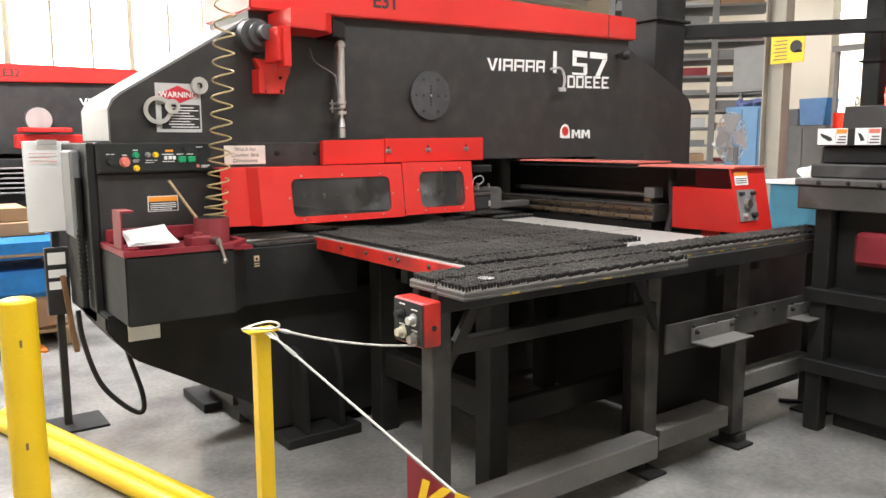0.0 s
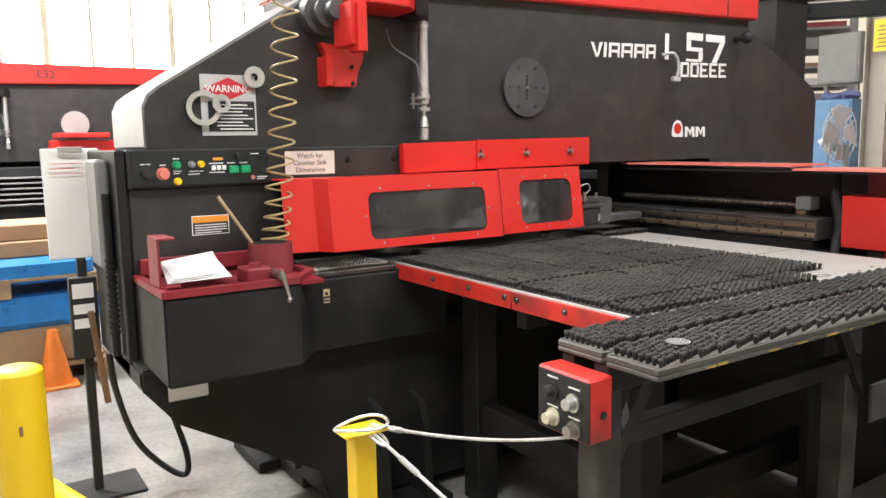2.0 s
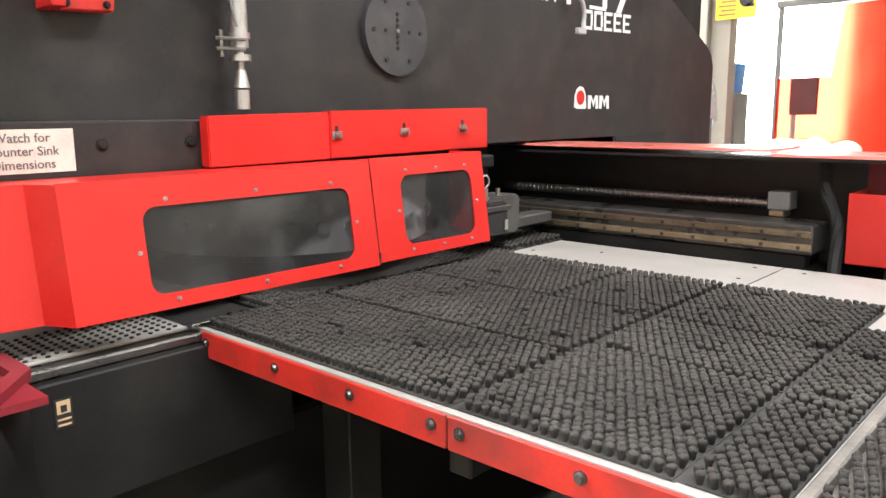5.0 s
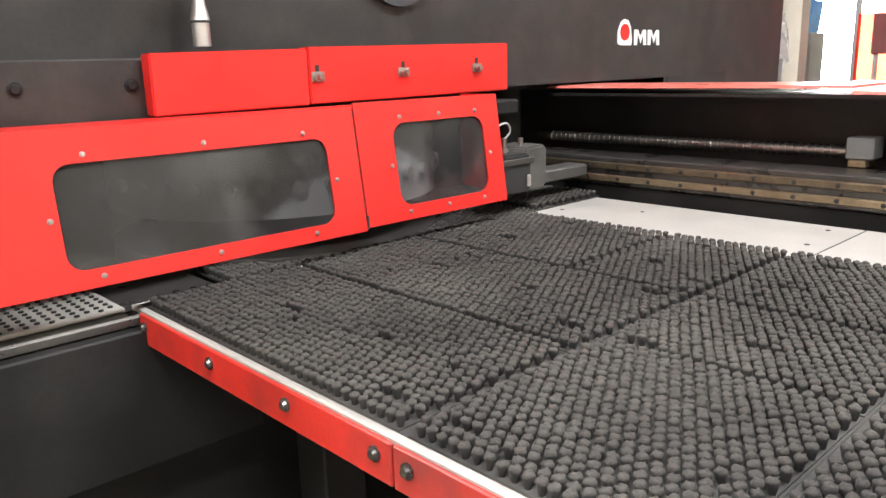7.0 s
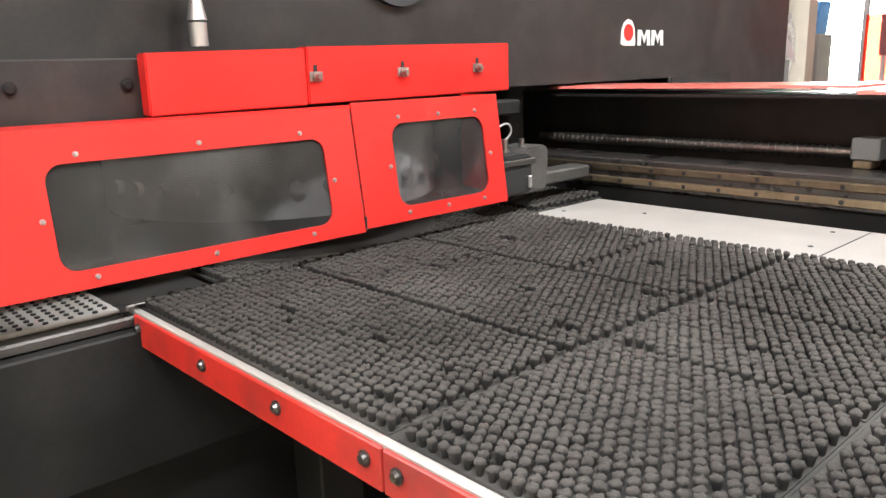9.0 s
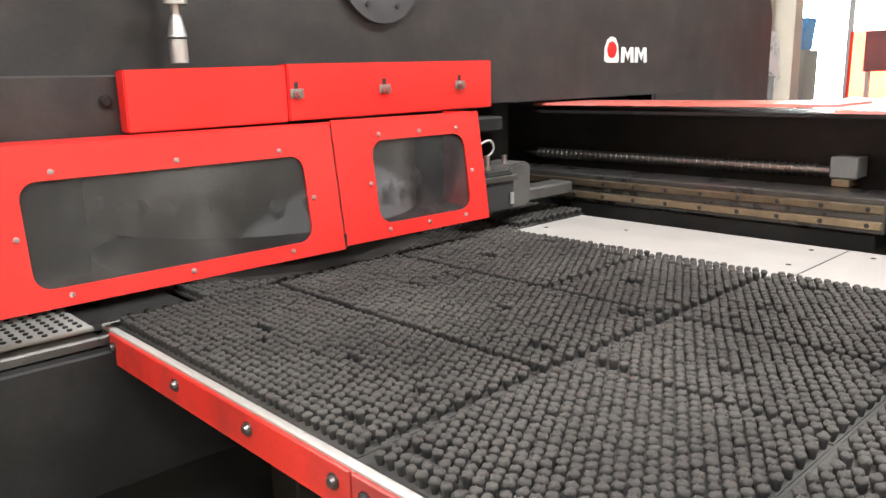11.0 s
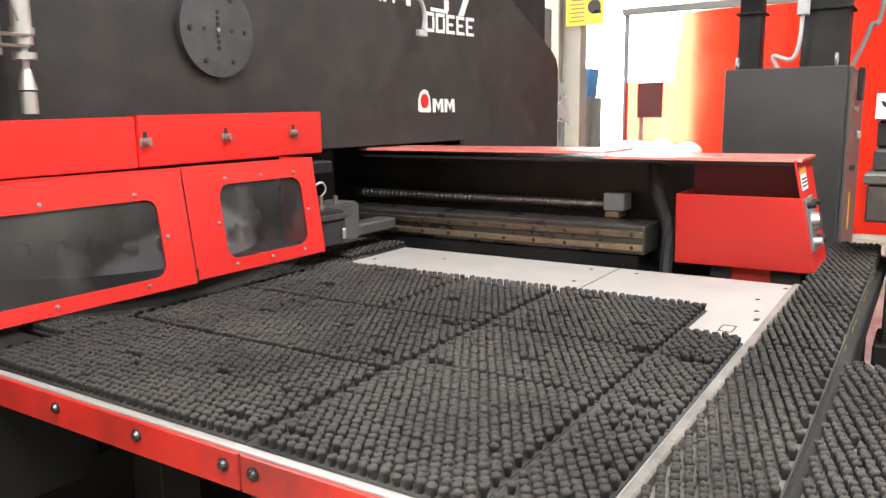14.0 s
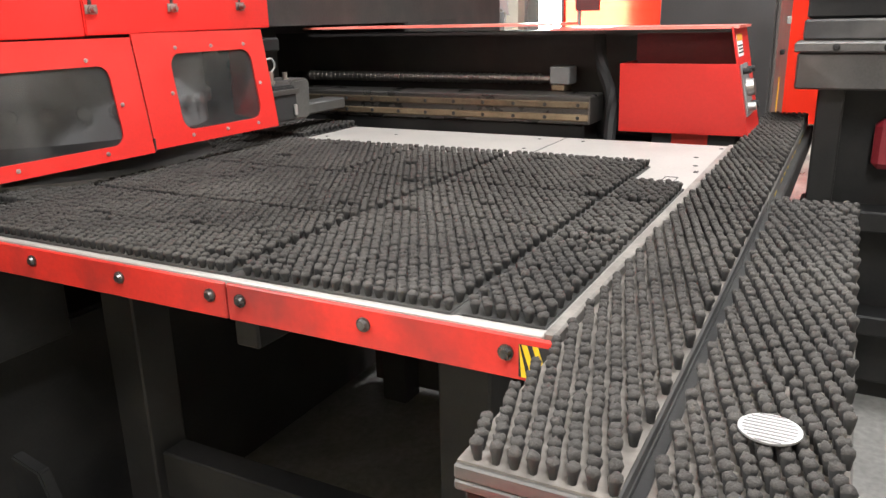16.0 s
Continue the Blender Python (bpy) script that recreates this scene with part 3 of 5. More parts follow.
sign = sheet("paper_notice", -1.285, 1.348, -1.08, 1.437, -0.1208, mat("yellowed_paper", (0.66, 0.62, 0.55), 0.8, var=0.15, scale=12, bump=0.05), "yellowed paper notice taped on the black rail", "notice")
for k, line in enumerate(("Watch for", "Counter Sink", "Dimensions")):
    lettering("writing", line, 0.026, facing(-1.182, -0.1226, 1.419 - 0.027 * k), GREYINK, sign, 0.0003, 0.0002)
lab = sheet("warning_label", -1.641, 1.142, -1.506, 1.212, -0.1008, PAPER, "white-edged black caution label with orange head", "label")
bm = BM()
box(bm, (-1.638, -0.1031, 1.145), (-1.509, -0.1022, 1.209), 0)
part("label_field", bm, INK, lab)
bm = BM()
box(bm, (-1.638, -0.1040, 1.187), (-1.509, -0.1032, 1.209), 0)
part("label_head", bm, ORANGE, lab)
for k in range(4):
    bm = BM()
    box(bm, (-1.631, -0.1040, 1.149 + 0.009 * k), (-1.516 - 0.02 * (k == 0), -0.1032, 1.1525 + 0.009 * k), 0)
    part("writing", bm, WHITE, lab)
lab = sheet("instruction_label", -1.247, 0.877, -1.214, 0.936, -0.3308, INK, "small black and cream instruction label", "label")
bm = BM()
box(bm, (-1.243, -0.333, 0.906), (-1.218, -0.332, 0.932), 0)
box(bm, (-1.243, -0.333, 0.882), (-1.218, -0.332, 0.886), 0)
box(bm, (-1.243, -0.333, 0.893), (-1.218, -0.332, 0.897), 0)
a = part("picture", bm, mat("cream_label", (0.6, 0.42, 0.25), 0.6, var=0.05), lab)
bm = BM()
box(bm, (-1.236, -0.334, 0.910), (-1.225, -0.333, 0.923), 0)
part("picture", bm, INK, lab)

# warning plate and the rings hung on it
w = sheet("warning_plate", -1.555, 1.50, -1.345, 1.725, -0.0015, SIGNPLATE, "aluminium warning plate with red diamond", "sign", 0.002)
bm = BM()
prism(bm, [(-1.545, 1.672), (-1.45, 1.632), (-1.355, 1.672), (-1.45, 1.715)], "y", -0.0045, -0.0037)
part("diamond", bm, mat("sign_red", (0.55, 0.02, 0.04), 0.5, var=0.05), w)
lettering("writing", "WARNING", 0.036, facing(-1.45, -0.0052, 1.672), WHITE, w, 0.0004, 0.0006)
bm = BM()
box(bm, (-1.53, -0.0045, 1.515), (-1.352, -0.0037, 1.628), 0)
blk = part("text_block", bm, INK, w)
for k in range(8):
    bm = BM()
    box(bm, (-1.50 + 0.012 * (k % 3 == 0), -0.0056, 1.522 + 0.0128 * k), (-1.36 - 0.02 * ((k * 7) % 3), -0.0047, 1.5265 + 0.0128 * k), 0)
    part("writing", bm, WHITE, w, "unreadable line of small print")


def ring(name, x, z, r, ri, y, material, label):
    bm = BM()
    n = 40
    inner = [(x + ri * math.cos(2 * math.pi * k / n), z + ri * math.sin(2 * math.pi * k / n)) for k in range(n)]
    outer = [(x + r * math.cos(2 * math.pi * k / n), z + r * math.sin(2 * math.pi * k / n)) for k in range(n)]
    for a, b in ((outer, inner),):
        v = [[bm.verts.new((p[0], yy, p[1])) for p in loop] for yy in (y, y + 0.008) for loop in (outer, inner)]
        for k in range(n):
            j = (k + 1) % n
            for p, q in ((v[0], v[1]), (v[3], v[2]), (v[2], v[0]), (v[1], v[3])):
                bm.faces.new((p[k], p[j], q[j], q[k]))
    return solid(name, bm, material, label, "ring")


ring("steel_ring", -1.55, 1.60, 0.064, 0.045, -0.022, ALU, "large thin steel ring hung on the press")
ring("steel_ring", -1.487, 1.617, 0.034, 0.017, -0.034, ALU, "small thick steel ring hung on the press")
ring("steel_ring", -1.353, 1.718, 0.040, 0.014, -0.024, ALU, "notched steel washer hung on the press")

# things in the tray
bm = BM()
prism(bm, [(-1.41 + 0.078 * math.cos(2 * math.pi * k / 28), -0.26 + 0.078 * math.sin(2 * math.pi * k / 28)) for k in range(28)], "z", 1.004, 1.115)
pot = solid("tool_pot", bm, MAROON, "maroon painted round tool pot in the tray", "pot")
bm = BM()
cyl(bm, (-1.41, -0.26, 1.1145), (-1.41, -0.26, 1.1165), 0.066, seg=28)
part("opening", bm, INK, pot)
bm = BM()
tube(bm, [(-1.43, -0.25, 1.05), (-1.572, -0.20, 1.285)], 0.0065, 10)
solid("wooden_rod", bm, mat("pale_wood", (0.42, 0.30, 0.17), 0.6), "pale thin wooden rod leaning out of the pot", "rod")
bm = BM()
box(bm, (-1.565, -0.45, 1.005), (-1.475, -0.34, 1.055), 0.006)
cyl(bm, (-1.52, -0.40, 1.05), (-1.52, -0.40, 1.068), 0.022, seg=18)
box(bm, (-1.475, -0.44, 1.012), (-1.43, -0.40, 1.045), 0.004)
vise = solid("vise", bm, MAROON, "maroon bench vise with steel lever on the tray", "vise")
bm = BM()
cyl(bm, (-1.475, -0.44, 1.035), (-1.475, -0.53, 1.035), 0.014, seg=16)
cyl(bm, (-1.475, -0.525, 1.05), (-1.46, -0.55, 0.96), 0.0075, seg=12)
bmesh.ops.create_uvsphere(bm, u_segments=14, v_segments=10, radius=0.012, matrix=Matrix.Translation((-1.46, -0.55, 0.957)))
part("lever", bm, STEEL, vise, "bare steel lever", True)
bm = BM()
box(bm, (-1.845, -0.45, 1.02), (-1.838, -0.32, 1.178), 0.002)
box(bm, (-1.845, -0.45, 1.172), (-1.79, -0.32, 1.18), 0.002)
box(bm, (-1.845, -0.45, 1.02), (-1.78, -0.32, 1.028), 0.002)
solid("steel_bracket", bm, MAROON, "faded maroon bent steel bracket standing on the tray", "bracket")
for k in range(3):
    bm = BM()
    vs = [bm.verts.new(p) for p in ((-1.815 + 0.01 * k, -0.43, 1.032 + 0.006 * k), (-1.60 - 0.01 * k, -0.40 + 0.01 * k, 1.03 + 0.006 * k), (-1.59, -0.16, 1.075 + 0.006 * k), (-1.78, -0.2, 1.06 + 0.006 * k))]
    f = bm.faces.new(vs)
    ex = bmesh.ops.extrude_face_region(bm, geom=[f])["geom"]
    bmesh.ops.translate(bm, verts=[v for v in ex if isinstance(v, bmesh.types.BMVert)], vec=(0, 0, 0.0015))
    solid("paper_sheet", bm, PAPER, "white sheet of paper lying in the tray", "paper", "papers in the tray")

# coil hose
bm = BM()
pts = []
turns = 17
for k in range(turns * 16 + 1):
    f = k / (turns * 16)
    z = 1.118 + (2.30 - 1.118) * f ** 1.35
    pts.append((-1.395 + 0.13 * f + 0.047 * math.cos(2 * math.pi * turns * f), -0.26 + 0.06 * f + 0.047 * math.sin(2 * math.pi * turns * f), z))
tube(bm, pts, 0.0042, 6)
coil = solid("coil_hose", bm, HOSE, "yellowed spiral air hose hanging into the pot", "hose", smooth=True)

# red guards
def y_low(z):
    return -0.335 + (z - 1.07) * 0.14


g = thing("lower_guard", (-0.6, -0.36, 1.07), "red sheet metal guard with two grey windows", "guard")
bm = BM()
holed(bm, (-1.194, 1.066, -0.406, 1.338), rounded(-1.035, 1.098, -0.485, 1.278, 0.03), y_low, 0.004)
w1 = part("guard_panel", bm, RED, g, "long red guard panel")
bm = BM()
holed(bm, (-0.401, 1.072, 0.060, 1.346), rounded(-0.298, 1.105, 0.000, 1.295, 0.035), y_low, 0.004)
w2 = part("guard_panel", bm, RED, g, "short red guard panel")
for wp, x0, z0, x1, z1 in ((w1, -1.050, 1.084, -0.470, 1.292), (w2, -0.313, 1.091, 0.015, 1.309)):
    bm = BM()
    prism(bm, [(y_low(z0) + 0.005, z0), (y_low(z1) + 0.005, z1), (y_low(z1) + 0.008, z1), (y_low(z0) + 0.008, z0)], "x", x0, x1)
    pane = part("pane", bm, POLY, wp, "grey polycarbonate window with reflections mottled into its colour")
    pane.visible_shadow = False
    for k in range(3):
        for zz in (z0, z1):
            fx = x0 + (x1 - x0) * (0.12 + 0.38 * k)
            bolt(wp, (fx, y_low(zz), zz), "y", 0.004, 0.004, ALU, name="screw")
    for fx in (x0, x1):
        bolt(wp, (fx, y_low((z0 + z1) / 2), (z0 + z1) / 2), "y", 0.004, 0.004, ALU, name="screw")
# short hinge slit and a scuff on the short panel
bm = BM()
box(bm, (-0.406, y_low(1.09) - 0.003, 1.070), (-0.400, y_low(1.09) + 0.002, 1.10), 0.001)
part("latch", bm, INK, w2, "dark latch slit")
bm = BM()
prism(bm, [(-1.194, -0.335), (-1.194, -0.331), (-1.224, -0.266), (-1.344, -0.250), (-1.344, -0.254), (-1.227, -0.270)], "z", 1.066, 1.334)
for v in bm.verts:
    v.co.y += (v.co.z - 1.07) * 0.14
part("guard_wing", bm, RED, g, "folded red guard wing")
bm = BM()
prism(bm, [(-1.344, -0.212), (-1.226, -0.230), (-1.194, -0.294), (0.060, -0.294), (0.060, -0.17), (-1.344, -0.12)], "z", 1.330, 1.3355)
part("guard_top", bm, RED, g)
bm = BM()
prism(bm, [(y_low(1.08), 1.082), (y_low(1.345), 1.345), (-0.17, 1.345), (-0.17, 1.10)], "x", 0.057, 0.061)
part("guard_end", bm, RED, g)
g = thing("upper_guard", (-0.25, -0.165, 1.345), "red upper guard strip with slotted bolts", "guard")
bm = BM()
prism(bm, [(-0.787, 1.338), (-0.42, 1.341), (-0.42, 1.467), (-0.787, 1.460)], "y", -0.163, -0.125, 0.003)
part("guard_strip", bm, RED, g)
bm = BM()
prism(bm, [(-0.42, 1.343), (0.254, 1.348), (0.254, 1.478), (-0.42, 1.470)], "y", -0.168, -0.125, 0.003)
st = part("guard_strip", bm, RED, g)
for bx, dz in ((-0.400, -0.005), (-0.141, -0.001), (0.124, 0.004)):
    bm = BM()
    box(bm, (bx - 0.005, -0.1695, 1.40 + dz), (bx + 0.005, -0.1675, 1.435 + dz), 0)
    part("slot", bm, INK, st)
    bm = BM()
    box(bm, (bx - 0.018, -0.172, 1.398 + dz), (bx + 0.018, -0.1698, 1.420 + dz), 0.001)
    part("washer_plate", bm, STEEL, st)
    bolt(st, (bx, -0.172, 1.408 + dz), "y", 0.009, 0.012, STEEL)

# turret seen below and behind the guard
t = thing("turret", (-0.33, 0.12, 0.9), "dark steel tool turret behind the guards", "turret")
bm = BM()
cyl(bm, (-0.33, 0.16, 0.93), (-0.33, 0.16, 1.012), 0.43, seg=64)
part("lower_turret", bm, STEEL, t, smooth=True)
bm = BM()
cyl(bm, (-0.33, 0.16, 1.10), (-0.33, 0.16, 1.30), 0.43, seg=64)
up = part("upper_turret", bm, GREYPAINT, t, smooth=True)
for k in range(18):
    a = radians(180 + 10 * k + 5)
    bm = BM()
    cyl(bm, (-0.33 + 0.425 * math.cos(a), 0.16 + 0.425 * math.sin(a), 1.17), (-0.33 + 0.445 * math.cos(a), 0.16 + 0.445 * math.sin(a), 1.17), 0.016, seg=12)
    part("tool_bolt", bm, ALU, up)

# ---------------- brush table ----------------
def bristles(name, x0, y0, x1, y1, z, px, py, seed, parent, steps=(0.0, 0.5), r=0.0076, h=0.0172, holes=(), slim=0.5, backing=None):
    """A brush panel: a thin backing with staggered rows of flared, ragged tufts, left out round the screw holes.
    steps: by what share of the pitch each row in turn is set off; slim: the foot's width against the tip's."""
    rnd = np.random.RandomState(seed)
    nx, ny = max(1, round((x1 - x0) / px)), max(1, round((y1 - y0) / py))
    seg = 11
    verts, faces, tips = [], [], []
    mean = sum(steps) / len(steps)
    for i in range(nx):
        for j in range(ny):
            cx = x0 + (i + 0.5) * (x1 - x0) / nx
            cy = y0 + (j + 0.5 + (steps[i % len(steps)] - mean) ) * (y1 - y0) / ny
            if any(abs(cx - a) < 0.0105 and abs(cy - b) < 0.023 for a, b in holes):
                continue
            if rnd.uniform() < 0.004:
                continue
            lx, ly = rnd.normal(0, 0.0007, 2)
            hh = h * rnd.uniform(0.88, 1.06)
            rr = r * rnd.uniform(0.95, 1.05)
            base = len(verts)
            spin = rnd.uniform(0, 1)
            for rad, zz, f in ((rr * slim, 0, 0), (rr * (0.5 + 0.5 * slim), hh * 0.45, 0.5), (rr, hh * 0.84, 1), (rr * 0.86, hh * 0.99, 1.0), (rr * 0.42, hh * 1.03, 1.0)):
                for k in range(seg):
                    a = 2 * math.pi * k / seg + spin
                    q = rad * (1 + 0.10 * rnd.uniform(-1, 1))
                    verts.append((cx + lx * f + q * math.cos(a), cy + ly * f + q * math.sin(a), z + zz + (hh * 0.09 * rnd.uniform(-1, 1) if f == 1 else 0)))
            verts.append((cx + lx, cy + ly, z + hh * rnd.uniform(0.98, 1.05)))
            for lv in range(4):
                for k in range(seg):
                    k2, b = (k + 1) % seg, base + lv * seg
                    faces.append((b + k, b + k2, b + seg + k2, b + seg + k))
                    tips.append(1 if lv >= 2 else 0)
            for k in range(seg):
                faces.append((base + 4 * seg + k, base + 4 * seg + (k + 1) % seg, base + 5 * seg))
                tips.append(1)
    me = bpy.data.meshes.new(name)
    me.from_pydata(verts, [], faces)
    me.materials.append(BRISTLE)
    me.materials.append(BRISTLE_TIP)
    me.polygons.foreach_set("material_index", tips)
    bm = BM()
    box(bm, (x0 - 0.001, y0 - 0.001, z - 0.004), (x1 + 0.001, y1 + 0.001, z + 0.001), 0)
    me.polygons.foreach_set("use_smooth", [True] * len(faces))
    base = part("brush_panel", bm, backing or BRUSH_BASE, parent, "black brush panel")
    tuft = new(name, me)
    hang(tuft, base)
    tagged(tuft, kind="stuff")
    return base


tb = thing("brush_table", (-0.15, -0.9, 0.0), "grey steel work table covered in black brush panels with red edge", "work table")
bm = BM()
box(bm, (-0.914, -1.5305, 0.985), (0.575, -0.255, 0.9985), 0.002)
part("table_plate", bm, PLATE, tb, "pale grey worn steel table plate")
bm = BM()
box(bm, (-0.914, -1.549, 0.972), (0.575, -1.531, 1.0035), 0.003)
part("edge_bar", bm, RIM, tb, "dull scuffed steel edge bar")
bm = BM()
box(bm, (0.195, -1.052, 0.9984), (0.575, -1.049, 0.9992), 0)
part("seam", bm, INK, tb)
for y0, y1 in ((-1.549, -1.031), (-1.027, -0.305)):
    bm = BM()
    box(bm, (-0.920, y0, 0.936), (-0.913, y1, 0.994), 0.002)
    strip = part("edge_strip", bm, RED_WORN, tb, "scuffed red edge strip")
    for by in (-0.325, -0.578, -0.800, -0.998, -1.058, -1.276, -1.485):
        if y0 < by < y1:
            bolt(strip, (-0.920, by, 0.971), "x", 0.0085, 0.006, DARKSTEEL)
bm = BM()
box(bm, (-0.9212, -1.542, 0.942), (-0.9202, -1.502, 0.985), 0)
tp = part("hazard_tape", bm, INK, tb, "yellow and black hazard tape")
for a in (-1.541, -1.527, -1.513):
    bm = BM()
    prism(bm, [(a, 0.942), (a + 0.007, 0.942), (min(a + 0.021, -1.503), 0.985), (min(a + 0.014, -1.503), 0.985)], "x", -0.9220, -0.9211)
    part("stripe", bm, YELLOWB, tp)
Z = 1.0005
TILES = [(-0.903, -1.022, -0.574, -0.295), (-0.566, -1.022, -0.228, -0.285), (-0.220, -1.022, 0.188, -0.750), (-0.220, -0.742, 0.188, -0.262),
         (-0.903, -1.400, -0.504, -1.036), (-0.498, -1.400, -0.228, -1.036), (-0.220, -1.400, 0.188, -1.036),
         (-0.900, -1.529, -0.560, -1.412), (-0.554, -1.529, -0.250, -1.412), (-0.244, -1.529, -0.045, -1.412)]
# screw holes, where tufts are left out
HOLES = [(-0.745, -0.553), (-0.730, -0.787), (-0.384, -0.541), (-0.380, -0.783), (-0.090, -0.474), (0.126, -0.479), (0.117, -0.677), (-0.070, -0.852),
         (0.118, -0.857), (-0.265, -0.969), (-0.858, -0.960), (-0.500, -0.963), (-0.390, -1.232), (-0.080, -1.141), (0.106, -1.140), (-0.150, -0.985),
         (-0.068, -1.327), (-0.503, -1.476), (-0.265, -1.483), (-0.608, -1.479), (-0.247, -1.385), (-0.490, -1.090), (-0.498, -1.377), (-0.860, -1.085)]
for lo, hi in (((-0.902, -1.402, 0.9986), (0.186, -0.268, 0.9995)), ((-0.898, -1.528, 0.9986), (-0.046, -1.4025, 0.9995))):
    bm = BM()
    box(bm, lo, hi, 0)
    part("underlay", bm, BRUSH_BASE, tb)
for n, (xa, ya, xb, yb) in enumerate(TILES):
    bristles("tuft", xa + 0.003, ya + 0.003, xb - 0.003, yb - 0.003, Z, 0.0158, 0.0180, 10 + n, tb, holes=HOLES, r=0.0072, h=0.0185)
bristles("tuft", 0.28, -0.245, 0.60, 0.2, Z - 0.002, 0.0158, 0.0180, 60, tb, r=0.0072)
bristles("tuft", -0.70, -0.255, 0.27, 0.02, Z - 0.012, 0.0158, 0.0180, 61, tb, r=0.0072)
# cut-out in the plate
for lo, hi in (((0.030, -1.490, 0.9985), (0.080, -1.488, 0.9995)), ((0.030, -1.462, 0.9985), (0.080, -1.460, 0.9995)), ((0.080, -1.490, 0.9985), (0.082, -1.460, 0.9995)), ((0.030, -1.490, 0.9985), (0.032, -1.460, 0.9995)), ((0.15, -1.52, 0.9985), (0.172, -1.51, 0.9995))):
    bm = BM()
    box(bm, lo, hi, 0)
    part("slot", bm, INK, tb)
for sx, sy in ((0.24, -1.50), (0.36, -1.48), (0.52, -1.52), (0.52, -0.98), (0.52, -1.12), (0.34, -1.0), (0.45, -0.5), (0.34, -0.3)):
    bm = BM()
    cyl(bm, (sx, sy, 0.998), (sx, sy, 0.9995), 0.006, seg=10)
    part("screw", bm, DARK, tb)
# dark base under the table
bm = BM()
box(bm, (-0.89, -1.51, 0.93), (0.57, -0.34, 0.984), 0.004)
part("sub_frame", bm, DARK, tb)
for lx, ly in ((-0.62, -1.30), (-0.62, -0.45), (0.5, -1.30), (0.5, -0.45)):
    bm = BM()
    box(bm, (lx - 0.05, ly - 0.05, 0.0), (lx + 0.05, ly + 0.05, 0.93), 0.004)
    part("leg", bm, DARK, tb)
bm = BM()
box(bm, (-0.655, -1.24, 0.30), (-0.585, -0.51, 0.42), 0.004)
part("cross_beam", bm, DARK, tb)
bm = BM()
box(bm, (-0.86, -1.03, 0.86), (-0.76, -0.98, 0.93), 0.004)
part("stub", bm, DARK, tb)
# added sheet that stops light from behind reaching under the table
bm = BM()
box(bm, (0.56, -1.24, 0.02), (0.575, -0.30, 0.93), 0)
part("skirt_panel", bm, BLACK, tb, "black sheet added to stop light under the table")
bm = BM()
box(bm, (-0.55, -1.32, 0.25), (0.44, -1.27, 0.36), 0.004)
part("cross_beam", bm, DARK, tb)

# brush bars on their stand
bb = thing("brush_stand", (0, -1.7, 0), "dark steel stand carrying long black brush bars", "stand")
bars = [("brush_bar", -1.196, -1.697, -0.06, -1.553, 40), ("brush_bar", -0.056, -1.697, 1.32, -1.553, 41), ("brush_bar", -1.202, -1.862, -0.10, -1.715, 42)]
for nm, x0, y0, x1, y1, sd in bars:
    bm = BM()
    box(bm, (x0, y0, 0.966), (x1, y1, 0.9765), 0.002)
    box(bm, (x0, y0, 0.977), (x1, y1, 0.992), 0.002)
    bar = part(nm, bm, BARSTEEL, bb, "long dark steel brush bar")
    bristles("tuft", x0 + 0.005, y0 + 0.003, x1 - 0.003, y1 - 0.003, 0.9935, 0.0158, 0.0168, sd, bar, steps=(0.0, 0.25, 0.5, 0.75), r=0.0064, h=0.0205, slim=0.5, backing=BARBASE)
bm = BM()
for k in range(34):
    x0 = -1.05 + 0.068 * k + 0.03 * math.sin(k * 5)
    if math.sin(k * 2.7) < -0.1 or -0.16 < x0 < 0.0:
        continue
    box(bm, (x0, -1.8632 if x0 < -0.15 else -1.6982, 0.968), (x0 + 0.03 + 0.02 * math.sin(k * 3), -1.8623 if x0 < -0.15 else -1.6973, 0.971 + 0.003 * math.sin(k * 1.9) ** 2), 0)
tagged(part("paint_remnant", bm, DULLYELLOW, bb, "worn yellow paint flakes"), kind="stuff")
bm = BM()
box(bm, (-1.19, -1.715, 0.90), (1.36, -1.665, 0.9655), 0.004)
part("top_rail", bm, DARK, bb)
bm = BM()
box(bm, (-1.19, -1.60, 0.90), (1.36, -1.56, 0.9655), 0.004)
part("top_rail", bm, DARK, bb)
for lx0, lx1, ly0, ly1 in ((-1.205, -1.130, -1.700, -1.632), (-0.03, 0.055, -1.62, -1.54), (0.57, 0.66, -1.66, -1.58), (1.30, 1.40, -1.66, -1.58)):
    bm = BM()
    box(bm, (lx0, ly0, 0.06 if lx0 > -0.5 else 0.0), (lx1, ly1, 0.90), 0.004)
    leg = part("leg", bm, LEGPAINT, bb)
    if lx0 > -0.5:
        bm = BM()
        cyl(bm, ((lx0 + lx1) / 2, (ly0 + ly1) / 2, 0.0), ((lx0 + lx1) / 2, (ly0 + ly1) / 2, 0.07), 0.014, seg=10)
        box(bm, (lx0 - 0.02, ly0 - 0.05, 0.0), (lx1 + 0.02, ly1 + 0.03, 0.014), 0.003)
        part("levelling_foot", bm, DARK, leg)
bm = BM()
box(bm, (-1.13, -1.665, 0.735), (-0.03, -1.615, 0.785), 0.003)
part("cross_rail", bm, DARK, bb)
for xa, xb in ((-1.13, -0.97), (-0.03, -0.19)):
    bm = BM()
    k = 0.05 if xb < xa else -0.05
    prism(bm, [(xa, 0.72), (xa, 0.66), (xb, 0.90), (xb + k, 0.90)], "y", -1.67, -1.645)
    part("brace", bm, DARK, bb)
bm = BM()
box(bm, (-1.13, -1.70, 0.11), (-0.03, -1.59, 0.205), 0.004)
part("lower_beam", bm, DUSTY, bb, "dusty low beam")
bm = BM()
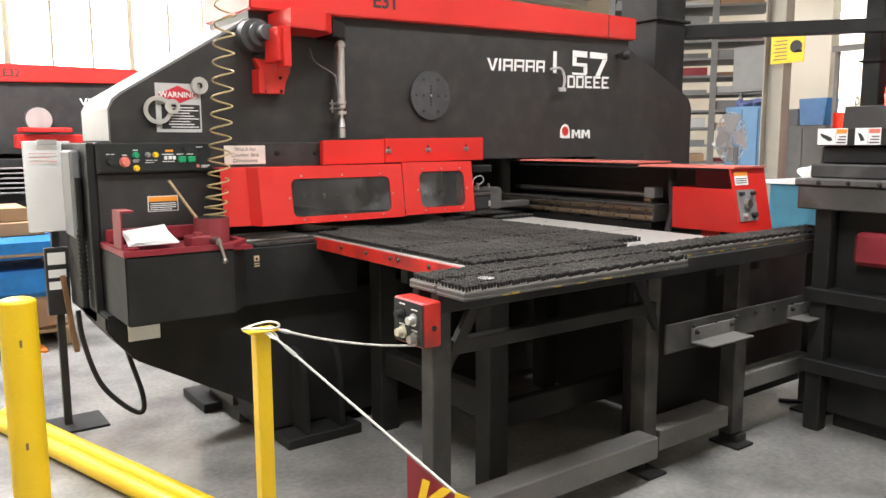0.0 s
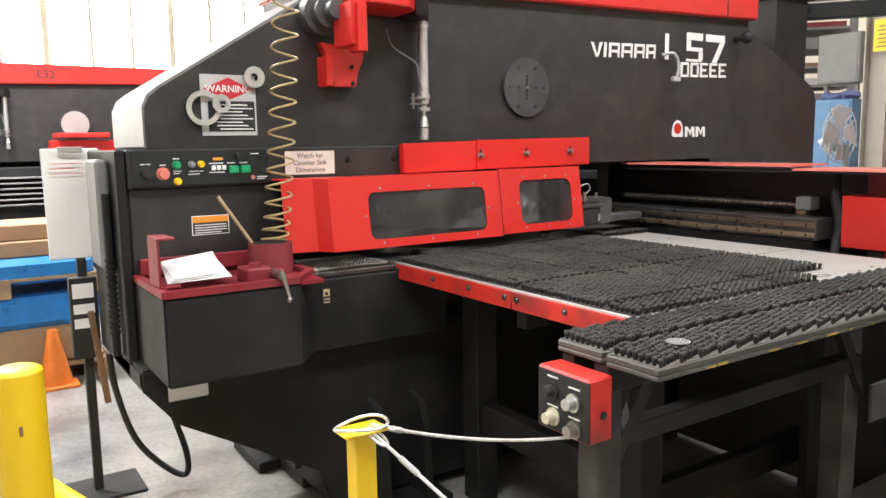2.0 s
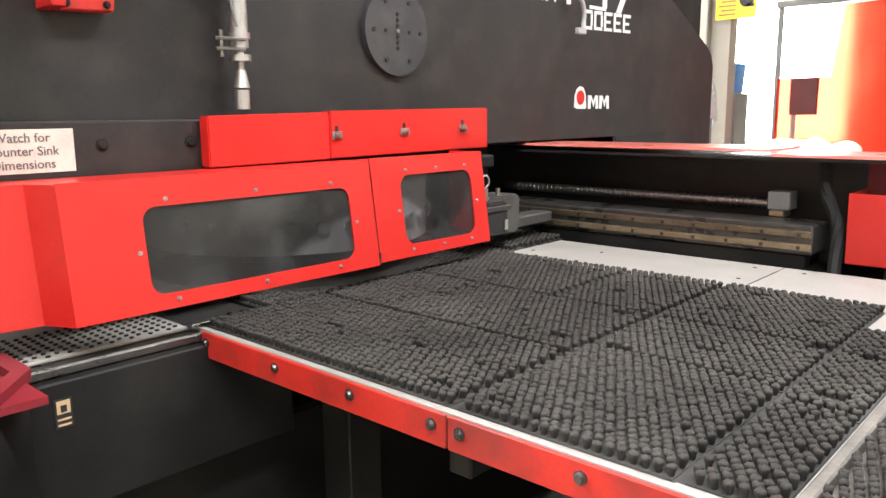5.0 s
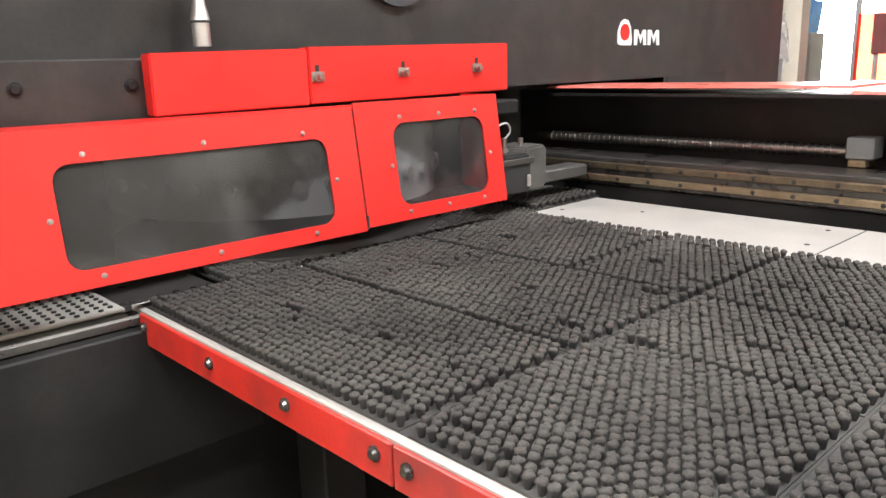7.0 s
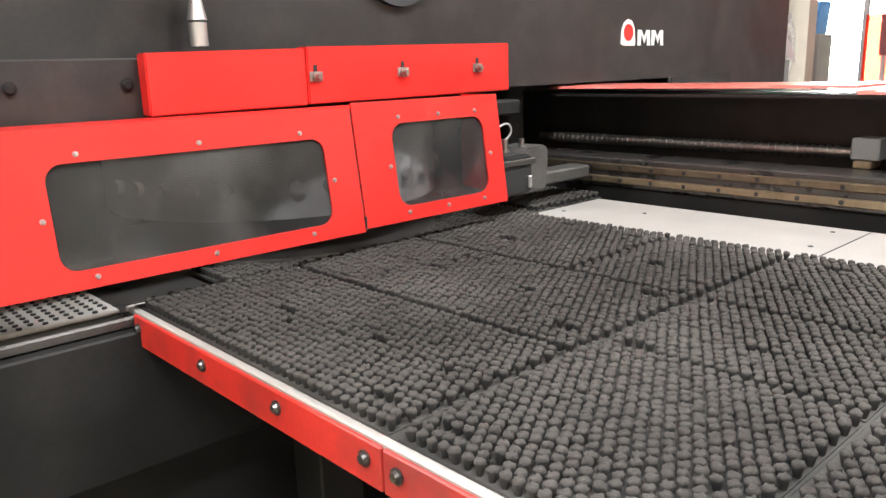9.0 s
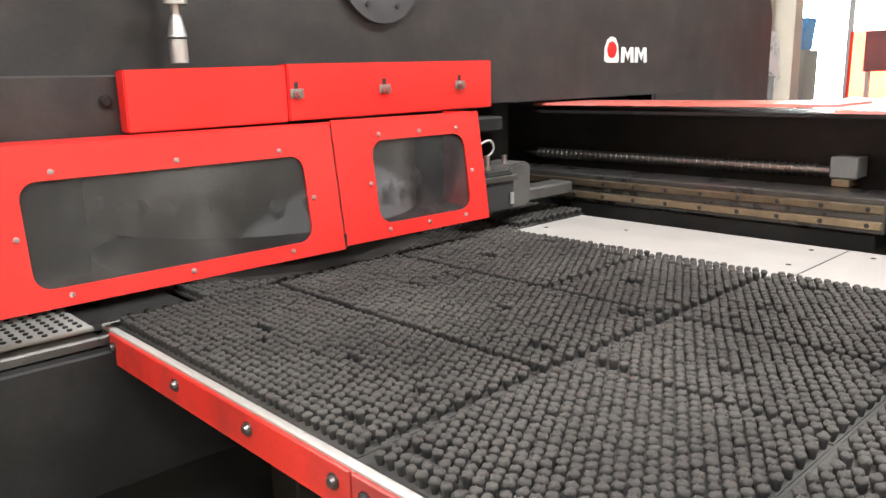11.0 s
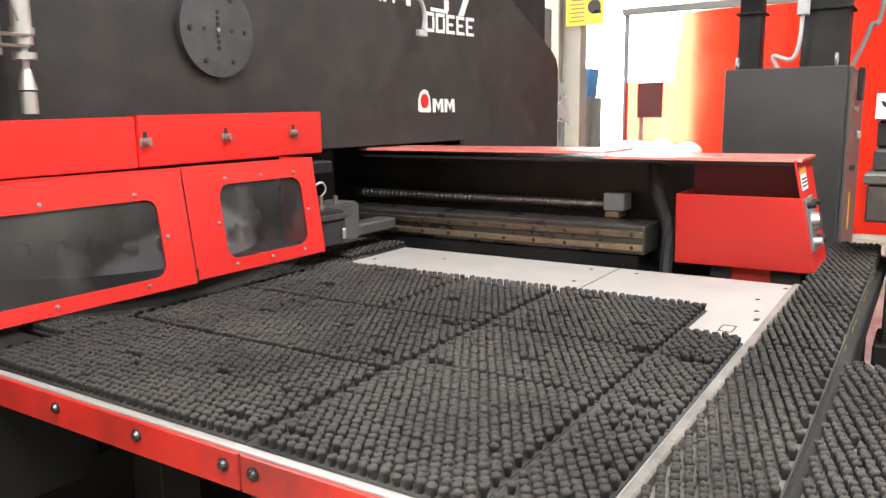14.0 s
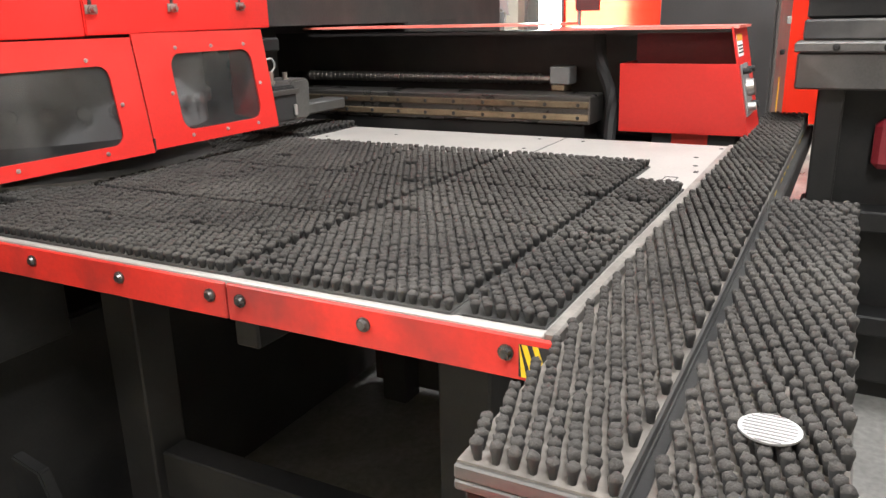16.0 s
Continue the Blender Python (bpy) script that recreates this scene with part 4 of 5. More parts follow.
box(bm, (0.055, -1.64, 0.10), (0.57, -1.50, 0.195), 0.004)
part("lower_beam", bm, DUSTY, bb, "dusty low beam")
bm = BM()
box(bm, (0.66, -1.645, 0.25), (1.30, -1.56, 0.335), 0.004)
part("lower_beam", bm, DUSTY, bb, "dusty low beam")
bm = BM()
box(bm, (0.60, -1.67, 0.0), (0.68, -1.57, 0.05), 0.003)
part("foot_pad", bm, DARK, bb)
bm = BM()
box(bm, (0.03, -1.672, 0.548), (1.36, -1.661, 0.675), 0.003)
strip = part("side_plate", bm, LEGPAINT, bb, "dark bolted side plate")
for k in range(7):
    bolt(strip, (0.22 + 0.16 * k, -1.672, 0.645), "y", 0.008, material=DARK)
for x0, x1 in ((0.20, 0.52), (0.98, 1.22)):
    bm = BM()
    box(bm, (x0, -1.78, 0.572), (x1, -1.672, 0.580), 0.002)
    box(bm, (x0, -1.68, 0.580), (x1, -1.6725, 0.64), 0.002)
    shelf = part("small_shelf", bm, DUSTY, bb, "pale scuffed bent shelf")
    for bx in (x0 + 0.03, x1 - 0.03):
        bolt(shelf, (bx, -1.68, 0.62), "y", 0.009, 0.012, material=DARK)
# dark plate, stretched past the last leg as an added sheet darkening the gap
bm = BM()
box(bm, (0.06, -1.45, 0.1), (1.72, -1.42, 0.9), 0)
part("back_plate", bm, DARK, bb)

# control box on the stand
c = thing("control_box", (-1.2180, -1.645, 0.77), "red control box with four round selector knobs", "control box")
bm = BM()
box(bm, (-1.2600, -1.725, 0.797), (-1.1880, -1.555, 0.945), 0.005)
cb = part("box_body", bm, RED_WORN, c)
bm = BM()
box(bm, (-1.2640, -1.728, 0.803), (-1.2605, -1.562, 0.940), 0.001)
fp = part("face_plate", bm, RUBBER, c, "black face plate")
for ky, kz, m in ((-1.61, 0.895, RUBBER), (-1.68, 0.885, ALU), (-1.615, 0.835, mat("cream_knob", (0.6, 0.56, 0.42), 0.4, var=0.05)), (-1.685, 0.825, STEEL)):
    bm = BM()
    cyl(bm, (-1.2640, ky, kz), (-1.2690, ky, kz), 0.021, seg=24)
    cyl(bm, (-1.2690, ky, kz), (-1.2900, ky, kz), 0.015, 0.013, 20)
    part("knob", bm, m, fp, smooth=True)
for ky, kz in ((-1.63, 0.93), (-1.70, 0.92), (-1.63, 0.862), (-1.70, 0.852)):
    bm = BM()
    box(bm, (-1.2652, ky, kz - 0.004), (-1.2642, ky + 0.035, kz), 0)
    part("caption", bm, WHITE, fp)
bm = BM()
cyl(bm, (-1.2180, -1.725, 0.86), (-1.2180, -1.729, 0.86), 0.009, seg=14)
part("hole", bm, INK, cb)

# mesh disc left on the brush bar
bm = BM()
cyl(bm, (-1.062, -1.795, 1.0155), (-1.062, -1.795, 1.0175), 0.0265, seg=36)
coin = solid("punched_slug", bm, ALU, "pale round perforated metal slug on the bristles", "slug")
for k in range(9):
    bm = BM()
    w = math.sqrt(max(0.0265 ** 2 - (0.0058 * (k - 4)) ** 2, 0)) * 0.85
    box(bm, (-1.062 + 0.0058 * (k - 4) - 0.0009, -1.795 - w, 1.0176), (-1.062 + 0.0058 * (k - 4) + 0.0009, -1.795 + w, 1.0181), 0)
    part("perforation", bm, GREYMID, coin)

# ---------------- carriage ----------------
cr = thing("carriage", (0.75, -0.7, 1.0), "dark steel carriage beam with ball screw under a red cover", "carriage")
bm = BM()
box(bm, (0.64, -1.10, 1.030), (0.79, 0.30, 1.120), 0.004)
beam = part("beam", bm, DARKSTEEL, cr, "worn dark steel beam")
for z0, z1, m in ((1.042, 1.064, BRASS), (1.082, 1.104, DARKBRASS)):
    bm = BM()
    box(bm, (0.628, -1.098, z0), (0.641, 0.28, z1), 0.003)
    gr = part("guide_rail", bm, m, beam, "brown-stained guide rail")
    for k in range(12):
        bolt(gr, (0.628, -1.065 + 0.11 * k, (z0 + z1) / 2), "x", 0.005, 0.002, INK, name="screw")
bm = BM()
box(bm, (0.65, -1.08, 0.956), (0.80, 0.3, 1.029), 0.004)
part("beam_foot", bm, DARK, cr)
bm = BM()
pts = []
cyl(bm, (0.84, -0.91, 1.156), (0.84, 0.2, 1.156), 0.014, seg=14)
for k in range(48):
    y0 = -0.86 + 0.021 * k
    cyl(bm, (0.84, y0, 1.156), (0.84, y0 + 0.009, 1.156), 0.018, seg=14)
part("ball_screw", bm, STEEL, cr, "greasy ball screw", True)
bm = BM()
box(bm, (0.80, -0.977, 1.1405), (0.88, -0.906, 1.200), 0.004)
nb = part("bearing_block", bm, GREYMID, cr)
bm = BM()
box(bm, (0.785, -0.965, 1.1205), (0.86, -0.918, 1.140), 0.003)
part("bearing_foot", bm, BRASS, nb)
bm = BM()
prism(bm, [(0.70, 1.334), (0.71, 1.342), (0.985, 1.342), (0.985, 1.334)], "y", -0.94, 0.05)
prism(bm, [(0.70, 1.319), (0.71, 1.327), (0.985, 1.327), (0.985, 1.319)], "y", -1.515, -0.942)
part("cover_sheet", bm, REDTOP, cr, "dusty red cover sheet, its red paled for the glare on it")
# black sheet added to give the cover's underside its shade
bm = BM()
box(bm, (0.712, -1.50, 1.308), (0.96, 0.05, 1.3175), 0)
part("cover_lining", bm, BLACK, cr, "black sheet added as the shade under the cover")
bm = BM()
box(bm, (0.962, -1.49, 0.956), (0.983, 0.4, 1.3185), 0.002)
part("back_wall", bm, BLACK, cr)
bm = BM()
box(bm, (0.625, -1.5, 0.80), (1.0, 0.45, 0.955), 0.004)
part("carriage_base", bm, DARK, cr)
# red end housing with a sloping end face
def y_end(z):
    return -1.500 - (1.325 - z) * 0.21


def end_slab(bm, x0, x1, z0, z1, a, b):
    """A flat piece on the sloping end face, from a to b metres proud of it."""
    return prism(bm, [(y_end(z0) - a, z0), (y_end(z1) - a, z1), (y_end(z1) - b, z1), (y_end(z0) - b, z0)], "x", x0, x1)


eh = part("end_housing", end_slab(BM(), 0.695, 0.985, 1.010, 1.323, 0.0, -0.005), RED, cr, "red end housing with control face")
bm = BM()
prism(bm, [(-1.180, 1.010), (-1.176, 1.219), (y_end(1.219) + 0.005, 1.219), (y_end(1.010) + 0.005, 1.010)], "x", 0.695, 0.70)
part("front_panel", bm, RED, eh)
bm = BM()
box(bm, (0.70, -1.56, 1.010), (0.96, -1.18, 1.015), 0)
part("floor_panel", bm, RED, eh)
bm = BM()
prism(bm, [(0.70, 1.015), (0.70, 1.219), (0.9, 1.219), (0.9, 1.015)], "y", -1.183, -1.178)
part("side_panel", bm, RED, eh)
bm = BM()
prism(bm, [(-1.18, 1.016), (-1.18, 1.307), (y_end(1.307) + 0.006, 1.307), (y_end(1.016) + 0.006, 1.016)], "x", 0.88, 0.885)
part("inner_wall", bm, MAROON, eh)
lb = part("label_plate", end_slab(BM(), 0.72, 0.83, 1.238, 1.302, 0.0015, 0.0005), PAPER, eh)
part("label_head", end_slab(BM(), 0.72, 0.83, 1.283, 1.302, 0.0025, 0.0017), ORANGE, eh)
for k in range(3):
    part("writing", end_slab(BM(), 0.73, 0.82, 1.247 + 0.010 * k, 1.251 + 0.010 * k, 0.0025, 0.0017), INK, eh)
kp = part("knob_plate", end_slab(BM(), 0.72, 0.87, 1.065, 1.215, 0.004, 0.0005), GREYMID, eh, "grey knob plate")
for kx, kz, r, m in ((0.79, 1.145, 0.028, STEEL), (0.745, 1.195, 0.010, RUBBER), (0.84, 1.195, 0.010, RUBBER), (0.76, 1.09, 0.014, ALU), (0.83, 1.09, 0.014, RUBBER)):
    bm = BM()
    cyl(bm, (kx, y_end(kz) - 0.004, kz), (kx, y_end(kz) - 0.026, kz + 0.004), r, r * 0.85, 18)
    part("knob", bm, m, kp, smooth=True)
for y0, y1 in ((-1.34, -1.28), (-1.53, -1.45)):
    bm = BM()
    box(bm, (0.715, y0, 0.956), (0.85, y1, 1.009), 0.003)
    part("foot", bm, RUBBER, cr)
bm = BM()
box(bm, (0.72, -1.45, 0.956), (0.80, -1.34, 1.009), 0.003)
part("foot", bm, RED_WORN, cr)
bm = BM()
tube(bm, bend([(0.85, -1.06, 1.32), (0.80, -1.09, 1.2), (0.75, -1.14, 1.1), (0.70, -1.150, 0.97)]), 0.02, 8)
part("cable_boot", bm, RUBBER, cr, smooth=True)
# clamp block near the turret
cl = thing("work_clamp", (0.30, -0.32, 1.0), "dark steel sheet clamp with cables on the carriage", "clamp")
bm = BM()
prism(bm, [(0.262, 1.066), (0.362, 1.060), (0.375, 1.075), (0.378, 1.175), (0.366, 1.190), (0.285, 1.186), (0.262, 1.165)], "y", -0.345, -0.225, 0.006)
box(bm, (0.378, -0.30, 1.06), (0.64, -0.22, 1.10), 0.006)
part("clamp_body", bm, BARSTEEL, cl, "worn grey steel clamp body")
bm = BM()
prism(bm, [(0.135, 1.085), (0.155, 1.070), (0.250, 1.070), (0.258, 1.085), (0.258, 1.165), (0.245, 1.178), (0.150, 1.178), (0.135, 1.160)], "y", -0.385, -0.300, 0.005)
head = part("clamp_head", bm, RUBBER, cl, "black clamp head")
bm = BM()
box(bm, (0.125, -0.392, 1.150), (0.265, -0.386, 1.166), 0.002)
part("clamp_rib", bm, DARKSTEEL, head)
bm = BM()
box(bm, (0.112, -0.33, 1.055), (0.16, -0.27, 1.0695), 0.004)
part("clamp_jaw", bm, STEEL, cl, "bare steel jaw")
bm = BM()
box(bm, (0.235, -0.392, 1.085), (0.250, -0.386, 1.118), 0.002)
part("latch", bm, ALU, head)
for sx, sy, q, h in ((0.165, -0.35, 0.006, 0.0), (0.20, -0.335, 0.009, 0.014), (0.31, -0.30, 0.008, 0.005)):
    bm = BM()
    cyl(bm, (sx, sy, 1.176), (sx, sy, 1.205 + h), q, seg=12)
    cyl(bm, (sx, sy, 1.182), (sx, sy, 1.190), q * 1.5, seg=6)
    part("stud", bm, STEEL, cl, smooth=True)
bm = BM()
tube(bm, bend([(0.19, -0.30, 1.19), (0.20, -0.30, 1.24), (0.26, -0.29, 1.255), (0.285, -0.28, 1.225), (0.24, -0.27, 1.19)]), 0.003, 8)
part("cable", bm, GREYPAINT, cl, "pale looped cable", True)
for k in range(3):
    bm = BM()
    tube(bm, bend([(0.12, -0.26 + 0.01 * k, 1.205), (0.15, -0.27 + 0.01 * k, 1.215 + 0.006 * k), (0.22, -0.28 + 0.008 * k, 1.20), (0.25, -0.27, 1.18)]), 0.004, 6)
    part("hose", bm, BLUE if k == 1 else RUBBER, cl, smooth=True)
bm = BM()
cyl(bm, (0.115, -0.25, 1.245), (0.20, -0.25, 1.235), 0.013, seg=14)
cyl(bm, (0.165, -0.25, 1.22), (0.165, -0.25, 1.275), 0.016, seg=14)
part("valve", bm, DARK, cl, smooth=True)
bm = BM()
box(bm, (0.20, -0.20, 1.27), (0.42, -0.12, 1.315), 0.006)
part("sensor_box", bm, DARK, cl)
cl.location += Vector((-0.04, 0.10, 0.0))

# ---------------- posts, rope, stand ----------------
bm = BM()
box(bm, (-1.772, -1.628, 0.0), (-1.728, -1.584, 0.908), 0.003)
yp = solid("barrier_post", bm, YELLOW, "yellow square steel barrier post", "post")
bm = BM()
box(bm, (-1.796, -1.636, 0.908), (-1.704, -1.576, 0.914), 0.002)
cap = part("cap_plate", bm, YELLOW, yp)
bm = BM()
n = 18
tube(bm, [(-1.750 + 0.055 * math.cos(2 * math.pi * k / n), -1.610 + 0.035 * math.sin(2 * math.pi * k / n), 0.922 + 0.004 * math.sin(4 * math.pi * k / n)) for k in range(n + 1)], 0.0035, 6)
part("wire_loop", bm, ALU, yp)


def rope(a, b, drop, label):
    a, b = Vector(a), Vector(b)
    pts = sag(a, b, drop, 24)
    bm = BM()
    tube(bm, pts, 0.0036, 8)
    ob = solid("rope", bm, ROPE, label, "rope", "barrier ropes")
    for i, nm in ((2, "crimp"),):
        bm = BM()
        tube(bm, [pts[i], pts[i + 1]], 0.006, 8)
        part(nm, bm, ALU, ob, "bright metal crimp")
    bm = BM()
    d = (pts[2] - pts[0]).normalized()
    s = d.cross(Vector((0, 0, 1))).normalized()
    tube(bm, [pts[0] + d * 0.03 + (0.028 * math.cos(2 * math.pi * k / 14)) * d + (0.012 * math.sin(2 * math.pi * k / 14)) * s for k in range(15)], 0.003, 6)
    part("thimble", bm, ALU, ob)
    return ob


rope((-1.73, -1.61, 0.918), (-1.215, -1.655, 0.790), 0.02, "white rope from the post to the control box")
DIR = Vector((0.250, -0.887, -0.400))
A = Vector((-1.740, -1.613, 0.915))
rope(A, A + 1.15 * DIR, 0.0, "white rope sloping down to the maroon sign")
S0, S1 = A + 0.585 * DIR, A + 1.09 * DIR
bm = BM()
v = [bm.verts.new(p) for p in (S0 + Vector((0, 0, -0.01)), S1 + Vector((0, 0, -0.01)), S1 + Vector((0, 0, -0.26)), S0 + Vector((0, 0, -0.26)))]
f = bm.faces.new(v)
ex = bmesh.ops.extrude_face_region(bm, geom=[f])["geom"]
bmesh.ops.translate(bm, verts=[q for q in ex if isinstance(q, bmesh.types.BMVert)], vec=(0.002, 0.0006, 0))
ks = solid("hanging_sign", bm, MAROON, "maroon sign with yellow stencil letters hung on the rope", "sign")
ux = DIR.normalized()
uz = Vector((0, 0, 1))
un = ux.cross(uz).normalized()
mid = S0.lerp(S1, 0.42) - Vector((0, 0, 0.052)) + 0.004 * un
lettering("writing", "KEEP", 0.17, Matrix(((ux.x, uz.x, un.x, mid.x), (ux.y, uz.y, un.y, mid.y), (ux.z, uz.z, un.z, mid.z), (0, 0, 0, 1))), YELLOWB, ks, 0.0005, 0.004, 0.8)

bm = BM()
cyl(bm, (-2.272, -0.83, 0.0), (-2.272, -0.83, 0.93), 0.058, seg=32)
bmesh.ops.create_uvsphere(bm, u_segments=32, v_segments=10, radius=0.058, matrix=Matrix.Translation((-2.272, -0.83, 0.93)) @ Matrix.Diagonal((1, 1, 0.3, 1)))
bol = solid("bollard", bm, YELLOW, "round yellow chipped steel bollard", "bollard", smooth=True)
for a, z in ((-95, 0.80), (-100, 0.45)):
    bm = BM()
    a = radians(a)
    c = Vector((-2.272 + 0.0585 * math.cos(a), -0.83 + 0.0585 * math.sin(a), z))
    box(bm, c - Vector((0.004, 0.002, 0.012)), c + Vector((0.004, 0.002, 0.012)), 0.001)
    part("chipped_paint", bm, BROWN, bol)
for off in (0.0, 0.083):
    bm = BM()
    a, b = Vector((-2.17 - off, 0.82, 0.04)), Vector((-1.60 - off, -1.10, 0.04))
    tube(bm, [a.lerp(b, i / 8) for i in range(9)], 0.04, 16)
    solid("floor_rail", bm, YELLOW, "yellow steel pipe rail lying on the floor", "rail", smooth=True)

st = thing("sign_stand", (-1.925, 0.55, 0), "black floor stand holding a white clipboard", "stand")
bm = BM()
box(bm, (-1.943, 0.53, 0.01), (-1.907, 0.566, 1.05), 0.003)
part("pole", bm, RUBBER, st)
bm = BM()
box(bm, (-2.06, 0.42, 0.0), (-1.75, 0.68, 0.012), 0.003)
part("base_plate", bm, DARK, st)
bm = BM()
box(bm, (-2.045, 0.50, 1.02), (-1.832, 0.512, 1.462), 0.004, pose(0, 0, 0, -4))
cb = part("clipboard", bm, WHITE, st, "white laminated clipboard")
bm = BM()
box(bm, (-1.985, 0.485, 1.445), (-1.895, 0.499, 1.468), 0.003)
part("clip", bm, ALU, cb)
bm = BM()
for k in range(3):
    box(bm, (-2.02, 0.4955 - 0.0, 1.40 - 0.02 * k), (-1.90 - 0.03 * (k % 2), 0.4965, 1.403 - 0.02 * k), 0)
part("writing", bm, REDB, cb)
bm = BM()
box(bm, (-1.985, 0.49, 0.60), (-1.88, 0.53, 0.94), 0.004)
hb = part("document_box", bm, RUBBER, st, "black document holder")
for z0 in (0.855, 0.79, 0.73):
    bm = BM()
    box(bm, (-1.975, 0.487, z0), (-1.895, 0.4895, z0 + (0.06 if z0 > 0.85 else 0.04)), 0)
    part("white_label", bm, PAPER, hb)
bm = BM()
box(bm, (-1.905, 0.47, 0.40), (-1.88, 0.50, 0.80), 0.003, pose(0, 0, 0, 0, -6))
part("broom_handle", bm, BROWN, st, "brown wooden handle")
bm = BM()
tube(bm, bend([(-1.86, 0.45, 0.62), (-1.845, 0.45, 0.46), (-1.79, 0.43, 0.25), (-1.70, 0.40, 0.12), (-1.61, 0.36, 0.06), (-1.60, 0.35, 0.16), (-1.66, 0.38, 0.42), (-1.68, 0.40, 0.66)]), 0.013, 10)
solid("power_cable", bm, RUBBER, "thick black cable looping to the floor", "cable", smooth=True)
# conduits on the end of the housing
c = thing("side_conduit", (-1.90, 0.1, 0.7), "dark grey switch box and ribbed conduit on the housing end", "conduit")
bm = BM()
box(bm, (-1.93, 0.02, 1.03), (-1.886, 0.22, 1.42), 0.01)
part("switch_box", bm, GREYMID, c)
bm = BM()
tube(bm, [(-1.905, 0.0, 0.72), (-1.905, 0.0, 1.30)], 0.014, 10)
for k in range(14):
    cyl(bm, (-1.905, 0.0, 0.80 + 0.02 * k), (-1.905, 0.0, 0.81 + 0.02 * k), 0.019, seg=12)
part("ribbed_conduit", bm, DARK, c, smooth=True)
# feet of the press
for x0, y0, x1, y1 in ((-1.30, 0.30, -1.02, 0.66), (-1.16, -0.25, -0.8, -0.02)):
    bm = BM()
    box(bm, (x0, y0, 0.0), (x1, y1, 0.05), 0.005)
    solid("floor_plate", bm, DARK, "thick dark steel floor plate under the press", "floor plate", "plates under the press")
for bx in (-1.05, -0.86):
    bm = BM()
    prism(bm, [(-0.42, 0.05), (-0.40, 0.35), (-0.36, 0.44), (-0.27, 0.46), (-0.27, 0.05)], "x", bx, bx + 0.03, 0.004)
    solid("steel_gusset", bm, DARK, "dark curved steel gusset below the housing", "gusset", "gussets below the housing")
bm = BM()
box(bm, (-1.15, -0.44, 0.0), (-0.75, -0.27, 0.05), 0.005)
solid("floor_plate", bm, DARK, "thick dark steel floor plate under the press", "floor plate", "plates under the press")


# ---------------- pallets behind ----------------
def pallet(x, y, z, w=1.15, d=1.0):
    t = thing("pallet", (x, y, z), "worn wooden pallet with gaps between boards", "pallet", "pallets in the back")
    for k in range(6):
        bm = BM()
        y0 = y - d / 2 + k * (d - 0.1) / 5
        box(bm, (x - w / 2, y0, z + 0.10), (x + w / 2, y0 + 0.1, z + 0.122), 0.003)
        part("board", bm, WOOD, t)
    for k in range(3):
        bm = BM()
        x0 = x - w / 2 + k * (w - 0.09) / 2
        box(bm, (x0, y - d / 2, z), (x0 + 0.09, y + d / 2, z + 0.10), 0.003)
        part("runner", bm, WOOD, t)
    return t


pallet(-2.12, 2.85, 0.0)
bm = BM()
box(bm, (-2.66, 2.38, 0.124), (-1.60, 3.3, 0.36), 0.02)
solid("brown_board_slab", bm, CARD, "thick brown board slab lying on the pallet", "board")
for lo, hi in (((-2.68, 2.36, 0.362), (-1.58, 3.3, 0.56)), ((-2.64, 2.38, 0.64), (-1.60, 3.28, 0.80))):
    bm = BM()
    box(bm, lo, hi, 0.04)
    solid("blue_parcel", bm, BLUEWRAP, "parcel wrapped in crumpled blue plastic on the pallet", "parcel", "parcels on the pallet")
pallet(-2.12, 2.85, 0.56 + 0.0, 1.1, 0.95).location.z += 0.0
bm = BM()
box(bm, (-2.55, 2.45, 0.802), (-1.68, 3.2, 0.90), 0.006)
solid("cardboard_box", bm, CARD, "open cardboard box on the blue bundle", "box", "boxes on the bundle")
bm = BM()
box(bm, (-2.3, 2.5, 0.902), (-1.78, 3.0, 1.0), 0.006)
solid("cardboard_box", bm, CARD, "closed cardboard box on top of the stack", "box", "boxes on the bundle")
bm = BM()
box(bm, (-2.6, 2.36, 0.902), (-2.32, 2.9, 0.99), 0.006)
solid("white_carton", bm, PAPER, "white carton on top of the stack", "carton")
# lower front of the press behind
t = thing("rear_housing", (-2.2, 5.4, 0), "dark front housing of the press behind with red guard", "machine housing")
bm = BM()
box(bm, (-3.2, 5.35, 0.1), (0.6, 5.74, 1.30), 0.01)
part("housing_body", bm, DARK, t)
bm = BM()
box(bm, (-1.46, 5.22, 1.40), (-0.84, 5.5, 1.55), 0.01)
part("guard", bm, RED, t, "red guard")
bm = BM()
box(bm, (-1.42, 5.15, 1.57), (-0.95, 5.5, 1.62), 0.01)
part("guard", bm, RED, t, "red guard")
bm = BM()
cyl(bm, (-1.17, 5.733, 1.716), (-1.17, 5.715, 1.716), 0.13, seg=32)
part("bright_disc", bm, ALU, t, "bright machined disc")
bm = BM()
for k in range(6):
    box(bm, (-3.0, 5.18, 0.95 + 0.05 * k), (-1.0, 5.34, 0.965 + 0.05 * k), 0.003)
tagged(part("plate_edge", bm, GREYMID, t), kind="stuff")

# ---------------- machines and cabinet on the far side of the table ----------------
m = thing("press_brake", (1.9, -2.5, 0), "dark grey worn machine with a heavy steel bed", "press brake")
bm = BM()
box(bm, (1.40, -3.7, 1.12), (2.3, -1.55, 1.235), 0.006)
part("bed_beam", bm, mat("worn_grey_steel", (0.065, 0.063, 0.06), 0.5, 0.4, var=0.3, scale=7, dust=0.3), m, "worn grey bed beam")
bm = BM()
box(bm, (1.385, -3.7, 1.236), (1.60, -1.54, 1.268), 0.005)
sp = part("clamp_strip", bm, BARSTEEL, m, "pale bolted clamp strip")
